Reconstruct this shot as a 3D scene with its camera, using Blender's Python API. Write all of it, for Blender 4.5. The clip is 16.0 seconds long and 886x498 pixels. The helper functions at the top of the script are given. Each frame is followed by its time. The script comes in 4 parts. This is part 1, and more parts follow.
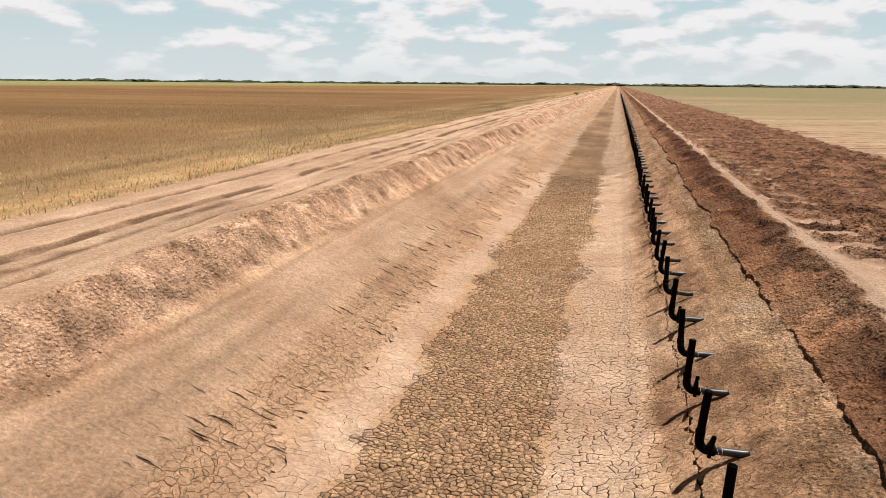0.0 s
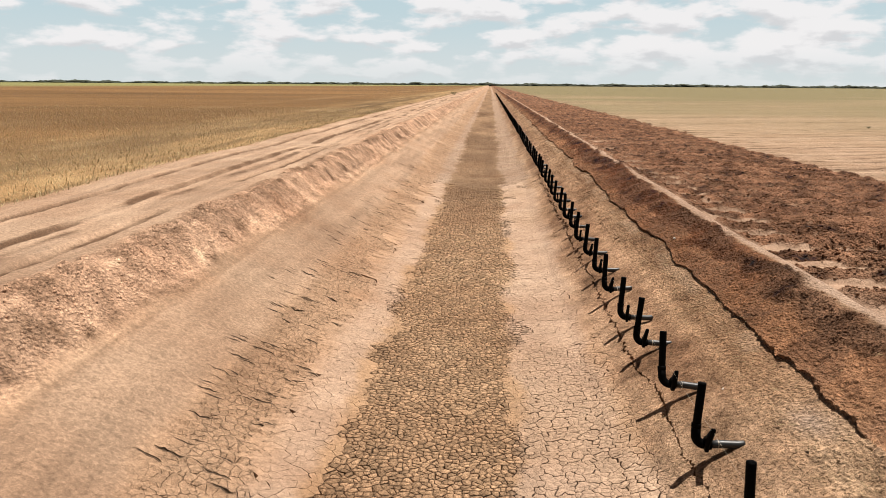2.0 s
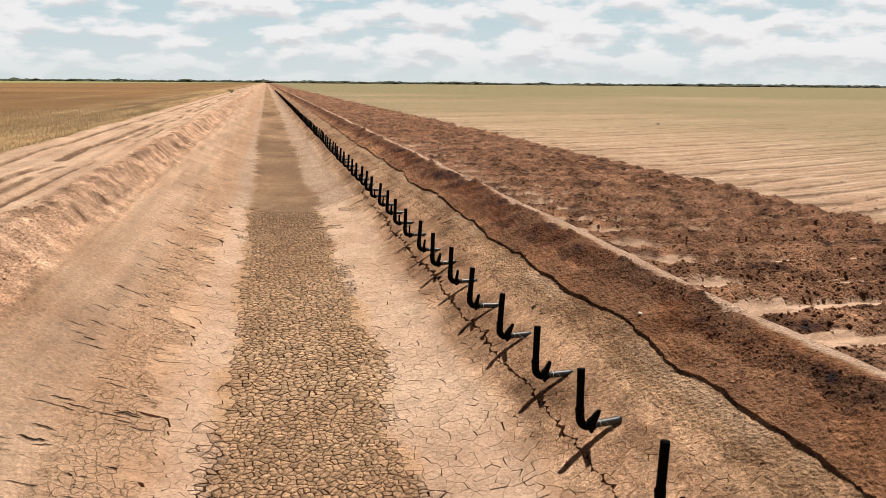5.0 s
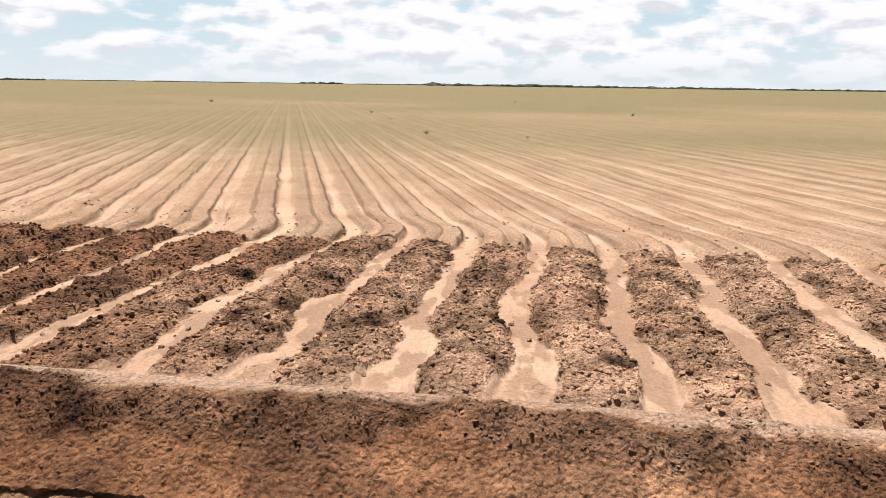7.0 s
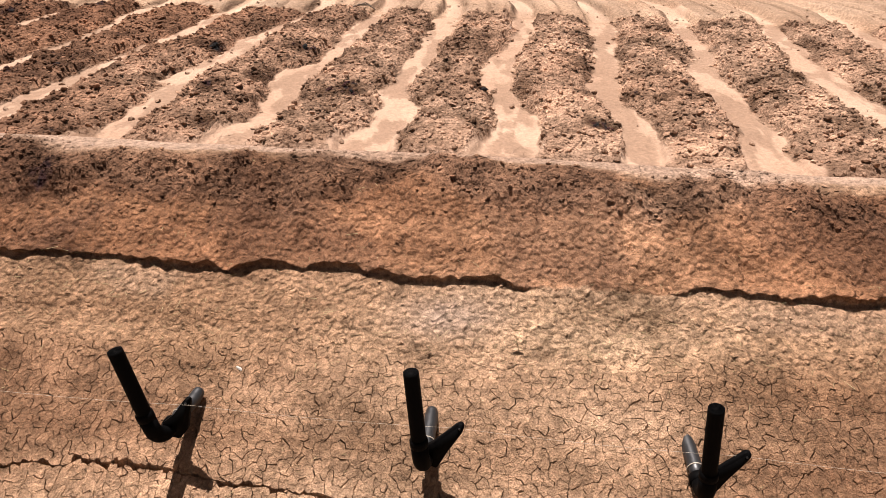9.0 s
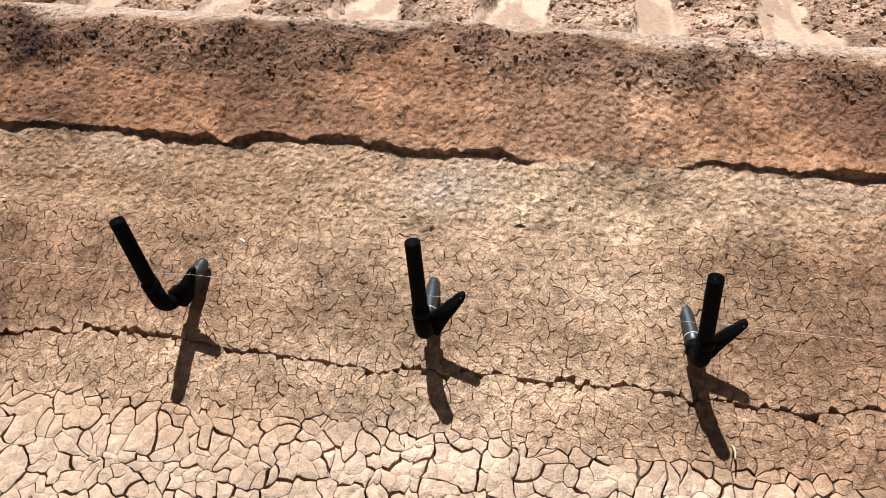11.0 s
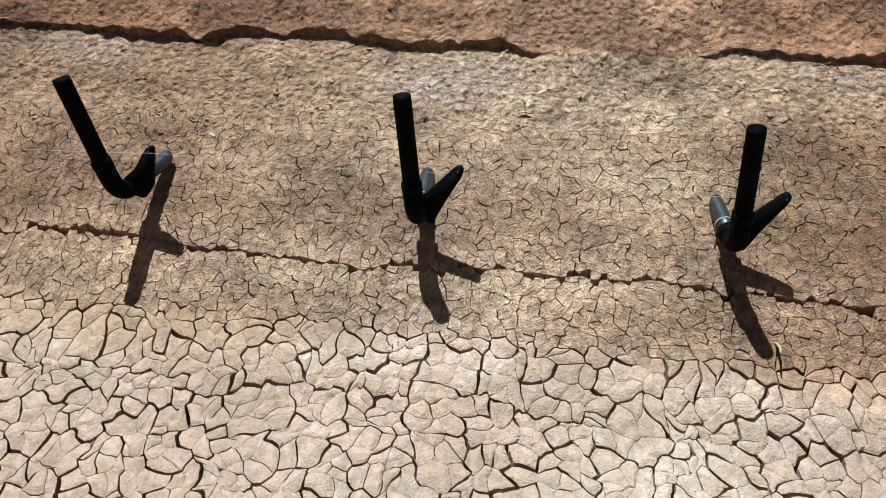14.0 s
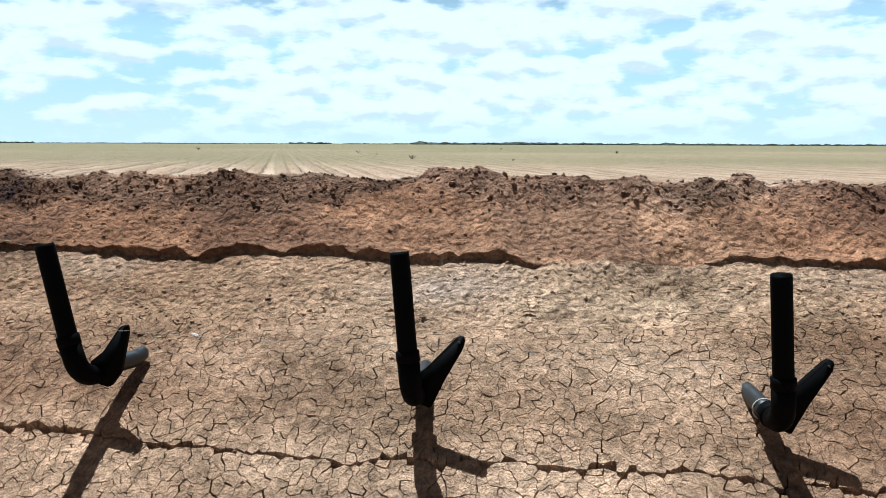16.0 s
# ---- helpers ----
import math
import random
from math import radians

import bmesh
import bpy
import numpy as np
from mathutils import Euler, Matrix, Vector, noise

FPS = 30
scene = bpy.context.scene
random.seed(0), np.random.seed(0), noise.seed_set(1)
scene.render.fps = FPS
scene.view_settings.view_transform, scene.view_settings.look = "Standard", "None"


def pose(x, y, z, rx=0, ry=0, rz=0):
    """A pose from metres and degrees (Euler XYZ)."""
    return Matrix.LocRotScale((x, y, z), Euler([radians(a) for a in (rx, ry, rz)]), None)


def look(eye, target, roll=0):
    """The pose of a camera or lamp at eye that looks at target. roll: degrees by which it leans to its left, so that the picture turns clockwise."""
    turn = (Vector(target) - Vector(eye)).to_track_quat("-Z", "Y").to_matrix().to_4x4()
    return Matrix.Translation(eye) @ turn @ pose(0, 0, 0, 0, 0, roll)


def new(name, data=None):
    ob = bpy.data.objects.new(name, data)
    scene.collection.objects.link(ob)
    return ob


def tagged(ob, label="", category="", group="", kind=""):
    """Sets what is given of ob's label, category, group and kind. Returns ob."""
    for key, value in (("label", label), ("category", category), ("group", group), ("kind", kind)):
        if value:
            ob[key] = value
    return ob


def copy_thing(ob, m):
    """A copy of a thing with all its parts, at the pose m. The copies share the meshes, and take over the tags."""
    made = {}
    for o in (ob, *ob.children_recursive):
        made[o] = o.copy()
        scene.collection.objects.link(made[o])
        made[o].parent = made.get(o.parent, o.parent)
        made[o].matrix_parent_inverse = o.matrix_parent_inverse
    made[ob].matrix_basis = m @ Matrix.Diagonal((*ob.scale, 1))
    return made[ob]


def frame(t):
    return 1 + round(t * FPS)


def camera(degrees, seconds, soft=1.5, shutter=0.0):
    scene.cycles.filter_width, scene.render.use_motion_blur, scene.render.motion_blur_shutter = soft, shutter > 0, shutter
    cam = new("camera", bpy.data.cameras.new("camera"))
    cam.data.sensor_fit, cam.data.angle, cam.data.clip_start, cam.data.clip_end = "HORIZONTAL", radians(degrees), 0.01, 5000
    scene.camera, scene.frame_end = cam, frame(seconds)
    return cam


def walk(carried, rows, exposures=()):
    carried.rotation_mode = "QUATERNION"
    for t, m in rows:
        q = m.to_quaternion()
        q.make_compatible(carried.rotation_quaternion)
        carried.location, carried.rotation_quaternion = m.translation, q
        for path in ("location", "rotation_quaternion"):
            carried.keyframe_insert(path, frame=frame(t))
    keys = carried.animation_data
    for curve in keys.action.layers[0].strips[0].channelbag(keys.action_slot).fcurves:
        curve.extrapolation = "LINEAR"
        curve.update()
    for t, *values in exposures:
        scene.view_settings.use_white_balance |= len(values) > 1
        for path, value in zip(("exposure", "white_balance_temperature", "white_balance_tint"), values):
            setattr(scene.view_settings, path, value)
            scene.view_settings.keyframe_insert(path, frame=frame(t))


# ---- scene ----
cam = camera(60.9, 16.0, soft=0.6)
PATH = [
    (0, (-0.676, -8.882, 2.507), (-1.106, -6.977, 2.078), 0.5),
    (0.5, (-0.944, -8.114, 2.485), (-1.262, -6.187, 2.055), 0.5),
    (1, (-1.177, -7.301, 2.483), (-1.414, -5.362, 2.054), 0.5),
    (1.5, (-1.322, -6.481, 2.478), (-1.489, -4.534, 2.051), 0.5),
    (2, (-1.411, -5.717, 2.457), (-1.528, -3.766, 2.03), 0.4),
    (2.5, (-1.476, -4.948, 2.455), (-1.592, -2.998, 2.028), 0.3),
    (3, (-1.571, -4.152, 2.445), (-1.685, -2.201, 2.019), 0.3),
    (3.2, (-1.615, -3.809, 2.443), (-1.729, -1.858, 2.017), 0.3),
    (5.3, (-2.087, -1.438, 2.455), (-1.473, 0.416, 2.023), 0.5),
    (5.5, (-2.075, -1.388, 2.435), (-1.333, 0.419, 2.005), 0.5),
    (5.8, (-2.054, -1.308, 2.394), (-1.069, 0.379, 1.964), 0.5),
    (6, (-2.009, -1.283, 2.372), (-0.784, 0.238, 1.943), 0.6),
    (6.1, (-2.107, -1.276, 2.392), (-0.731, 0.109, 1.96), 0.8),
    (6.5, (-2.008, -1.281, 2.336), (-0.248, -0.434, 1.909), 0.7),
    (6.6, (-2.014, -1.278, 2.335), (-0.192, -0.572, 1.908), 0.9),
    (7, (-2.081, -1.287, 2.332), (-0.148, -0.998, 1.907), 0.8),
    (7.5, (-2.063, -1.313, 2.283), (-0.121, -1.087, 1.865), 0.7),
    (8, (-2.038, -1.348, 2.239), (-0.105, -1.112, 1.784), 0.5),
    (8.5, (-2.024, -1.342, 2.159), (-0.15, -1.108, 1.499), 0.4),
    (8.9, (-2.008, -1.321, 2.139), (-0.235, -1.098, 1.241), 0.4),
    (9, (-2.0, -1.333, 2.126), (-0.253, -1.108, 1.18), 0.2),
    (9.5, (-1.973, -1.334, 2.108), (-0.387, -1.129, 0.908), 0.3),
    (11.8, (-2.045, -1.355, 1.98), (-0.463, -1.134, 0.776), -0.0),
    (12, (-2.059, -1.333, 1.942), (-0.475, -1.121, 0.739), 0.2),
    (12.5, (-2.07, -1.318, 1.797), (-0.489, -1.104, 0.591), 0.1),
    (13, (-2.049, -1.326, 1.681), (-0.473, -1.116, 0.468), 0.2),
    (13.5, (-2.051, -1.354, 1.538), (-0.458, -1.139, 0.349), 0.2),
    (14, (-2.02, -1.363, 1.411), (-0.378, -1.141, 0.292), 0.1),
    (14.5, (-2.044, -1.384, 1.266), (-0.282, -1.144, 0.351), 0.2),
    (15, (-2.033, -1.394, 1.119), (-0.177, -1.133, 0.42), 0.0),
    (15.5, (-2.036, -1.378, 0.985), (-0.115, -1.117, 0.493), 0.2),
    (16, (-2.011, -1.36, 0.848), (-0.048, -1.096, 0.573), 0.2),
]
EXPOSURES = [(0, 0.73, 6700, 12), (5.0, 0.73, 6700, 12), (7.0, 0.93, 6500, 14), (8.0, 0.93, 6500, 14), (8.6, 0.88, 6600, 17), (9.2, 1.21, 6650, 20), (9.7, 1.31, 6450, 17), (11.8, 1.27, 5220, 1), (13, 1.14, 5020, -3), (14.5, 0.95, 4970, -5), (15.0, 0.95, 4920, -8), (15.4, 0.97, 4920, -5), (16, 1.03, 5170, 1)]
HAZE_LOW, HAZE_HIGH = (7.69, 8.69, 8.95, 1), (6.1, 8.0, 8.75, 1)
CLOUD, CLOUD_CORE = (10.46, 10.58, 10.77, 1), (7.94, 8.19, 8.51, 1)
SKY_POWER = 0.05
SUN_POWER = 5.0
walk(cam, [(t, look(eye, aim, roll)) for t, eye, aim, roll in PATH], EXPOSURES)

# ---- world and sun ----
SUN = Vector((0.165, 0.14, 0.67)).normalized()
world = bpy.data.worlds.new("sky")
scene.world = world
world.use_nodes = True
wn, wl = world.node_tree.nodes, world.node_tree.links
wn.clear()
w_out, w_bg, w_sky = wn.new("ShaderNodeOutputWorld"), wn.new("ShaderNodeBackground"), wn.new("ShaderNodeTexSky")
w_sky.sky_type, w_sky.sun_disc = "NISHITA", False
w_sky.sun_elevation, w_sky.sun_rotation = math.asin(SUN.z), math.atan2(SUN.x, SUN.y)
w_sky.air_density, w_sky.dust_density, w_sky.ozone_density = 0.05, 0.03, 2.0
w_bg.inputs["Strength"].default_value = SKY_POWER
# cumulus: billowing noise over the bearings, flattened towards the horizon
w_geo, w_sep = wn.new("ShaderNodeTexCoord"), wn.new("ShaderNodeSeparateXYZ")
wl.new(w_geo.outputs["Generated"], w_sep.inputs[0])


def wmath(op, a, b=None, c=None):
    n = wn.new("ShaderNodeMath")
    n.operation = op
    for i, v in enumerate((a, b, c)):
        if v is None:
            continue
        if isinstance(v, (int, float)):
            n.inputs[i].default_value = v
        else:
            wl.new(v, n.inputs[i])
    return n.outputs[0]


up = wmath("MAXIMUM", w_sep.outputs[2], 0.0)


def billows(lift):
    """Density of the clouds a little above or below a bearing."""
    xyz, n1, n2 = wn.new("ShaderNodeCombineXYZ"), wn.new("ShaderNodeTexNoise"), wn.new("ShaderNodeTexNoise")
    wl.new(w_sep.outputs[0], xyz.inputs[0])
    wl.new(w_sep.outputs[1], xyz.inputs[1])
    wl.new(wmath("MULTIPLY", wmath("ADD", up, lift), 2.9), xyz.inputs[2])
    n1.inputs["Scale"].default_value, n1.inputs["Detail"].default_value, n1.inputs["Roughness"].default_value = 13, 7, 0.52
    n2.inputs["Scale"].default_value, n2.inputs["Detail"].default_value = 3.5, 2
    wl.new(xyz.outputs[0], n1.inputs["Vector"])
    wl.new(xyz.outputs[0], n2.inputs["Vector"])
    return wmath("ADD", n1.outputs[0], wmath("MULTIPLY", wmath("SUBTRACT", n2.outputs[0], 0.5), 0.3))


dens = wmath("ADD", billows(0.0), wmath("ADD", wmath("MULTIPLY", w_sep.outputs[0], 0.06), wmath("MULTIPLY", up, 0.3)))
above = wmath("SUBTRACT", billows(0.010), billows(-0.004))
w_mr = wn.new("ShaderNodeMapRange")
w_mr.interpolation_type = "SMOOTHSTEP"
w_mr.inputs[1].default_value, w_mr.inputs[2].default_value = 0.45, 0.585
wl.new(dens, w_mr.inputs[0])


def wrange(v, a, b, c, d):
    r = wn.new("ShaderNodeMapRange")
    r.interpolation_type = "SMOOTHSTEP"
    for i, q in enumerate((a, b, c, d)):
        r.inputs[i + 1].default_value = q
    wl.new(v, r.inputs[0])
    return r.outputs[0]


def wmix(f, a, b):
    m = wn.new("ShaderNodeMix")
    m.data_type = "RGBA"
    wl.new(f, m.inputs[0])
    for i, v in ((6, a), (7, b)):
        if isinstance(v, tuple):
            m.inputs[i].default_value = v
        else:
            wl.new(v, m.inputs[i])
    return m.outputs[2]


air = wmix(wrange(up, 0.0, 0.11, 0, 1), HAZE_LOW, HAZE_HIGH)
base = wmix(wrange(up, 0.12, 0.28, 0, 1), air, w_sky.outputs[0])
cover = wmath("MULTIPLY", w_mr.outputs[0], wrange(up, 0.16, 0.32, 0.95, 0.04))
cover = wmath("MULTIPLY", cover, wrange(up, 0.0, 0.05, 0.35, 1.0))
shade = wmix(wrange(above, -0.02, 0.16, 0, 1), CLOUD, CLOUD_CORE)
wl.new(wmix(cover, base, shade), w_bg.inputs["Color"])
wl.new(w_bg.outputs[0], w_out.inputs[0])

sun_data = bpy.data.lights.new("sun", "SUN")
sun_data.energy, sun_data.angle, sun_data.color = SUN_POWER, radians(0.55), (1.0, 0.955, 0.88)
sun = new("sun", sun_data)
sun.matrix_world = look(SUN * 50, (0, 0, 0))


# ---- materials ----
def material(name, rough=0.9, spec=0.25):
    m = bpy.data.materials.new(name)
    m.use_nodes = True
    n, l = m.node_tree.nodes, m.node_tree.links
    b = n["Principled BSDF"]
    b.inputs["Roughness"].default_value, b.inputs["Specular IOR Level"].default_value = rough, spec
    return m, n, l, b


def noise_node(n, l, coord, scale, detail=4, rough=0.6):
    t = n.new("ShaderNodeTexNoise")
    t.inputs["Scale"].default_value, t.inputs["Detail"].default_value, t.inputs["Roughness"].default_value = scale, detail, rough
    l.new(coord, t.inputs["Vector"])
    return t.outputs[0]


def mapped(n, l, value, a, b, c, d):
    r = n.new("ShaderNodeMapRange")
    for i, v in enumerate((a, b, c, d)):
        r.inputs[i + 1].default_value = v
    l.new(value, r.inputs[0])
    return r.outputs[0]


def product(n, l, a, b):
    r = n.new("ShaderNodeMath")
    r.operation = "MULTIPLY"
    l.new(a, r.inputs[0])
    if isinstance(b, (int, float)):
        r.inputs[1].default_value = b
    else:
        l.new(b, r.inputs[1])
    return r.outputs[0]


def scaled(n, l, colour, value):
    r = n.new("ShaderNodeVectorMath")
    r.operation = "SCALE"
    l.new(colour, r.inputs[0])
    l.new(value, r.inputs["Scale"])
    return r.outputs[0]


def soil_material(name, island=0.0, piece=False, cracks=False, relief=0.048, spread=1.0):
    """Dry clay soil: its colour lies in the 'soil' attribute; grain, crumbs and stains on top."""
    m, n, l, b = material(name, 0.95, 0.12)
    at, co = n.new("ShaderNodeAttribute"), n.new("ShaderNodeNewGeometry")
    at.attribute_name = "soil"
    pos = co.outputs["Position"]
    grain = noise_node(n, l, pos, 130, 3, 0.7)
    crumb = noise_node(n, l, pos, 26, 5, 0.68)
    stain = noise_node(n, l, pos, 3.1, 4, 0.6)
    v = product(n, l, mapped(n, l, grain, 0.25, 0.75, 1 - 0.38 * spread, 1 + 0.38 * spread), mapped(n, l, crumb, 0.28, 0.72, 1 - 0.45 * spread, 1 + 0.42 * spread))
    v = product(n, l, v, mapped(n, l, stain, 0.3, 0.7, 0.88, 1.11))
    peds = n.new("ShaderNodeTexVoronoi")
    peds.inputs["Scale"].default_value = 48
    l.new(pos, peds.inputs["Vector"])
    tone = n.new("ShaderNodeSeparateColor")
    l.new(peds.outputs["Color"], tone.inputs[0])
    v = product(n, l, v, mapped(n, l, tone.outputs[0], 0, 1, 1 - 0.2 * spread, 1 + 0.18 * spread))
    if island:
        v = product(n, l, v, mapped(n, l, co.outputs["Random Per Island"], 0, 1, 1 - island, 1 + island))
    if piece:
        ob = n.new("ShaderNodeObjectInfo")
        v = product(n, l, v, mapped(n, l, ob.outputs["Random"], 0, 1, 0.94, 1.06))
    add = n.new("ShaderNodeMath")
    add.operation = "MULTIPLY_ADD"
    l.new(grain, add.inputs[0])
    add.inputs[1].default_value = 0.28
    l.new(crumb, add.inputs[2])
    height = product(n, l, add.outputs[0], relief)
    si, calm = n.new("ShaderNodeAttribute"), n.new("ShaderNodeMix")
    si.attribute_name = "silt"
    l.new(product(n, l, si.outputs["Fac"], 0.6), calm.inputs[0])
    l.new(v, calm.inputs[2])
    calm.inputs[3].default_value = 1.0
    v = calm.outputs[0]
    height = product(n, l, height, mapped(n, l, si.outputs["Fac"], 0, 1, 1, 0.3))
    if cracks:
        ca = n.new("ShaderNodeAttribute")
        ca.attribute_name = "crack"
        vo = n.new("ShaderNodeTexVoronoi")
        vo.feature = "DISTANCE_TO_EDGE"
        vo.inputs["Scale"].default_value = 13
        wob = n.new("ShaderNodeVectorMath")
        wob.operation = "MULTIPLY_ADD"
        tn = n.new("ShaderNodeTexNoise")
        tn.inputs["Scale"].default_value = 14
        l.new(pos, tn.inputs["Vector"])
        l.new(tn.outputs["Color"], wob.inputs[0])
        wob.inputs[1].default_value = (0.05, 0.05, 0.0)
        l.new(pos, wob.inputs[2])
        l.new(wob.outputs[0], vo.inputs["Vector"])
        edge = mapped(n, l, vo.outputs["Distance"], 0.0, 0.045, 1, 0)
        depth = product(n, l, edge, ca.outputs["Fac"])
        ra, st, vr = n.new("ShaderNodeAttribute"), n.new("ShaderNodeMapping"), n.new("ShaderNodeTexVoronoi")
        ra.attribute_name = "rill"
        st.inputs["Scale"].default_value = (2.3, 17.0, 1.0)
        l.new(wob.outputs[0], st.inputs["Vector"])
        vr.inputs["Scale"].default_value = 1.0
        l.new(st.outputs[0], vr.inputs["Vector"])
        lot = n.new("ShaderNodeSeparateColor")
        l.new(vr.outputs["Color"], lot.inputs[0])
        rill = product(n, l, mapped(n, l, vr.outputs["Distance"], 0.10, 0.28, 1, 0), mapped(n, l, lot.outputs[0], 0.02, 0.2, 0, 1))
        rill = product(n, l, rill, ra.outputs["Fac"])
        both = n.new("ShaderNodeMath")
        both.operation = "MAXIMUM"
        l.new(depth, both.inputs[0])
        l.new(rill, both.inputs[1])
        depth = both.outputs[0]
        # shade inside the cracks and rills is put into the colour here
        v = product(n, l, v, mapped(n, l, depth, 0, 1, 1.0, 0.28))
        cb, lumps = n.new("ShaderNodeAttribute"), n.new("ShaderNodeTexVoronoi")
        cb.attribute_name = "crumbly"
        lumps.inputs["Scale"].default_value = 30
        l.new(wob.outputs[0], lumps.inputs["Vector"])
        round_top = product(n, l, mapped(n, l, lumps.outputs["Distance"], 0.0, 0.7, 0.03, 0.0), cb.outputs["Fac"])
        more = n.new("ShaderNodeMath")
        more.operation = "ADD"
        l.new(height, more.inputs[0])
        l.new(round_top, more.inputs[1])
        height = more.outputs[0]
        sub = n.new("ShaderNodeMath")
        sub.operation = "SUBTRACT"
        l.new(height, sub.inputs[0])
        l.new(product(n, l, depth, 0.05), sub.inputs[1])
        height = sub.outputs[0]
    l.new(scaled(n, l, at.outputs["Color"], v), b.inputs["Base Color"])
    bump = n.new("ShaderNodeBump")
    bump.inputs["Strength"].default_value, bump.inputs["Distance"].default_value = 0.9, 1.0
    l.new(height, bump.inputs["Height"])
    l.new(bump.outputs[0], b.inputs["Normal"])
    return m


def plain_material(name, colour, rough, spec=0.4, vary=0.15, scale=40, bump=0.0005):
    m, n, l, b = material(name, rough, spec)
    co = n.new("ShaderNodeTexCoord")
    f = noise_node(n, l, co.outputs["Object"], scale, 5, 0.65)
    rgb = n.new("ShaderNodeRGB")
    rgb.outputs[0].default_value = (*colour, 1)
    l.new(scaled(n, l, rgb.outputs[0], mapped(n, l, f, 0.25, 0.75, 1 - vary, 1 + vary)), b.inputs["Base Color"])
    l.new(mapped(n, l, f, 0.3, 0.7, rough - 0.08, min(1, rough + 0.12)), b.inputs["Roughness"])
    bp = n.new("ShaderNodeBump")
    bp.inputs["Distance"].default_value = bump
    l.new(f, bp.inputs["Height"])
    l.new(bp.outputs[0], b.inputs["Normal"])
    return m


def island_material(name, c1, c2, rough=0.85):
    m, n, l, b = material(name, rough, 0.2)
    g = n.new("ShaderNodeNewGeometry")
    mix = n.new("ShaderNodeMix")
    mix.data_type = "RGBA"
    mix.inputs[6].default_value, mix.inputs[7].default_value = (*c1, 1), (*c2, 1)
    l.new(g.outputs["Random Per Island"], mix.inputs[0])
    f = noise_node(n, l, g.outputs["Position"], 9, 3)
    l.new(scaled(n, l, mix.outputs[2], mapped(n, l, f, 0.3, 0.7, 0.8, 1.2)), b.inputs["Base Color"])
    return m


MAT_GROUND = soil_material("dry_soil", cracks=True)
MAT_CLOD = soil_material("clod_soil", island=0.2, relief=0.02)
MAT_PLATE = soil_material("cracked_mud", piece=True, relief=0.02, spread=0.55)
MAT_MARGIN = soil_material("pale_cracked_mud", island=0.06, relief=0.02, spread=0.55)
MAT_BED = soil_material("brown_cracked_mud", island=0.28, relief=0.035, spread=1.0)
MAT_PLATES = soil_material("bank_clay", island=0.04, relief=0.034, spread=0.95)
MAT_BLACK = plain_material("black_polythene", (0.002, 0.002, 0.0021), 0.6, 0.03, 0.25, 60)
MAT_GREY = plain_material("weathered_grey_pipe", (0.012, 0.013, 0.014), 0.42, 0.5, 0.25, 50)
MAT_TIE = plain_material("pale_twine", (0.42, 0.37, 0.3), 0.8, 0.2)
MAT_STRAW = island_material("dry_straw", (0.315, 0.252, 0.139), (0.227, 0.17, 0.088))
MAT_STUBBLE = island_material("cut_stubble", (0.53, 0.425, 0.25), (0.35, 0.265, 0.135))
MAT_TREE = island_material("far_foliage", (0.030, 0.037, 0.026), (0.043, 0.050, 0.031))
MAT_WEED = island_material("weed_leaf", (0.038, 0.054, 0.019), (0.076, 0.076, 0.032))
MAT_WOOD = plain_material("grey_driftwood", (0.10, 0.075, 0.055), 0.9, 0.2)
MAT_LEAF = plain_material("dead_leaf", (0.3, 0.21, 0.13), 0.8, 0.25, 0.3, 90)
MAT_STONE = plain_material("chalky_stone", (0.45, 0.41, 0.36), 0.9, 0.2)


# ---- shape of the land ----
def value_noise(x, y, seed):
    xi, yi = np.floor(x), np.floor(y)
    fx, fy = x - xi, y - yi
    fx, fy = fx * fx * (3 - 2 * fx), fy * fy * (3 - 2 * fy)
    xi, yi = xi.astype(np.int64), yi.astype(np.int64)

    def h(a, b):
        v = (a * 374761393 + b * 668265263 + seed * 144665) & 0xFFFFFFFF
        v = ((v ^ (v >> 13)) * 1274126177) & 0xFFFFFFFF
        return ((v ^ (v >> 16)) & 0xFFFF) / 65535.0
    a, b, c, d = h(xi, yi), h(xi + 1, yi), h(xi, yi + 1), h(xi + 1, yi + 1)
    return (a + (b - a) * fx) * (1 - fy) + (c + (d - c) * fx) * fy - 0.5


def fbm(x, y, size, octaves=4, seed=1, rough=0.5):
    """Noise about zero, roughly -0.5 to 0.5, whose largest lumps are size metres wide."""
    s, a, f = 0.0, 1.0, 1.0 / size
    for o in range(octaves):
        s = s + a * value_noise(x * f + 17.3 * o, y * f - 9.1 * o, seed + 7 * o)
        a, f = a * rough, f * 2.03
    return s


def ramp(a, b, v):
    t = np.clip((v - a) / (b - a), 0, 1)
    return t * t * (3 - 2 * t)


def band(a, b, v, soft):
    return ramp(a - soft, a + soft, v) * (1 - ramp(b - soft, b + soft, v))


PROFILE_X = (-5000, -60, -8.6, -8.1, -5.35, -5.03, -4.72, -4.42, -4.0, -3.62, -3.1, -2.55, -1.8, -1.05, -0.45, -0.15, 0.12, 0.5, 0.93, 1.25, 1.44, 1.58, 1.74, 1.88, 2.1, 2.35, 2.5, 7.9, 10.2, 5000)
PROFILE_Z = (0.72, 0.72, 0.73, 0.78, 0.79, 0.75, 0.46, 0.30, 0.13, -0.03, -0.22, -0.335, -0.35, -0.335, -0.255, -0.130, 0.03, 0.225, 0.41, 0.565, 0.65, 0.672, 0.655, 0.57, 0.37, 0.225, 0.19, 0.15, 0.17, 0.20)
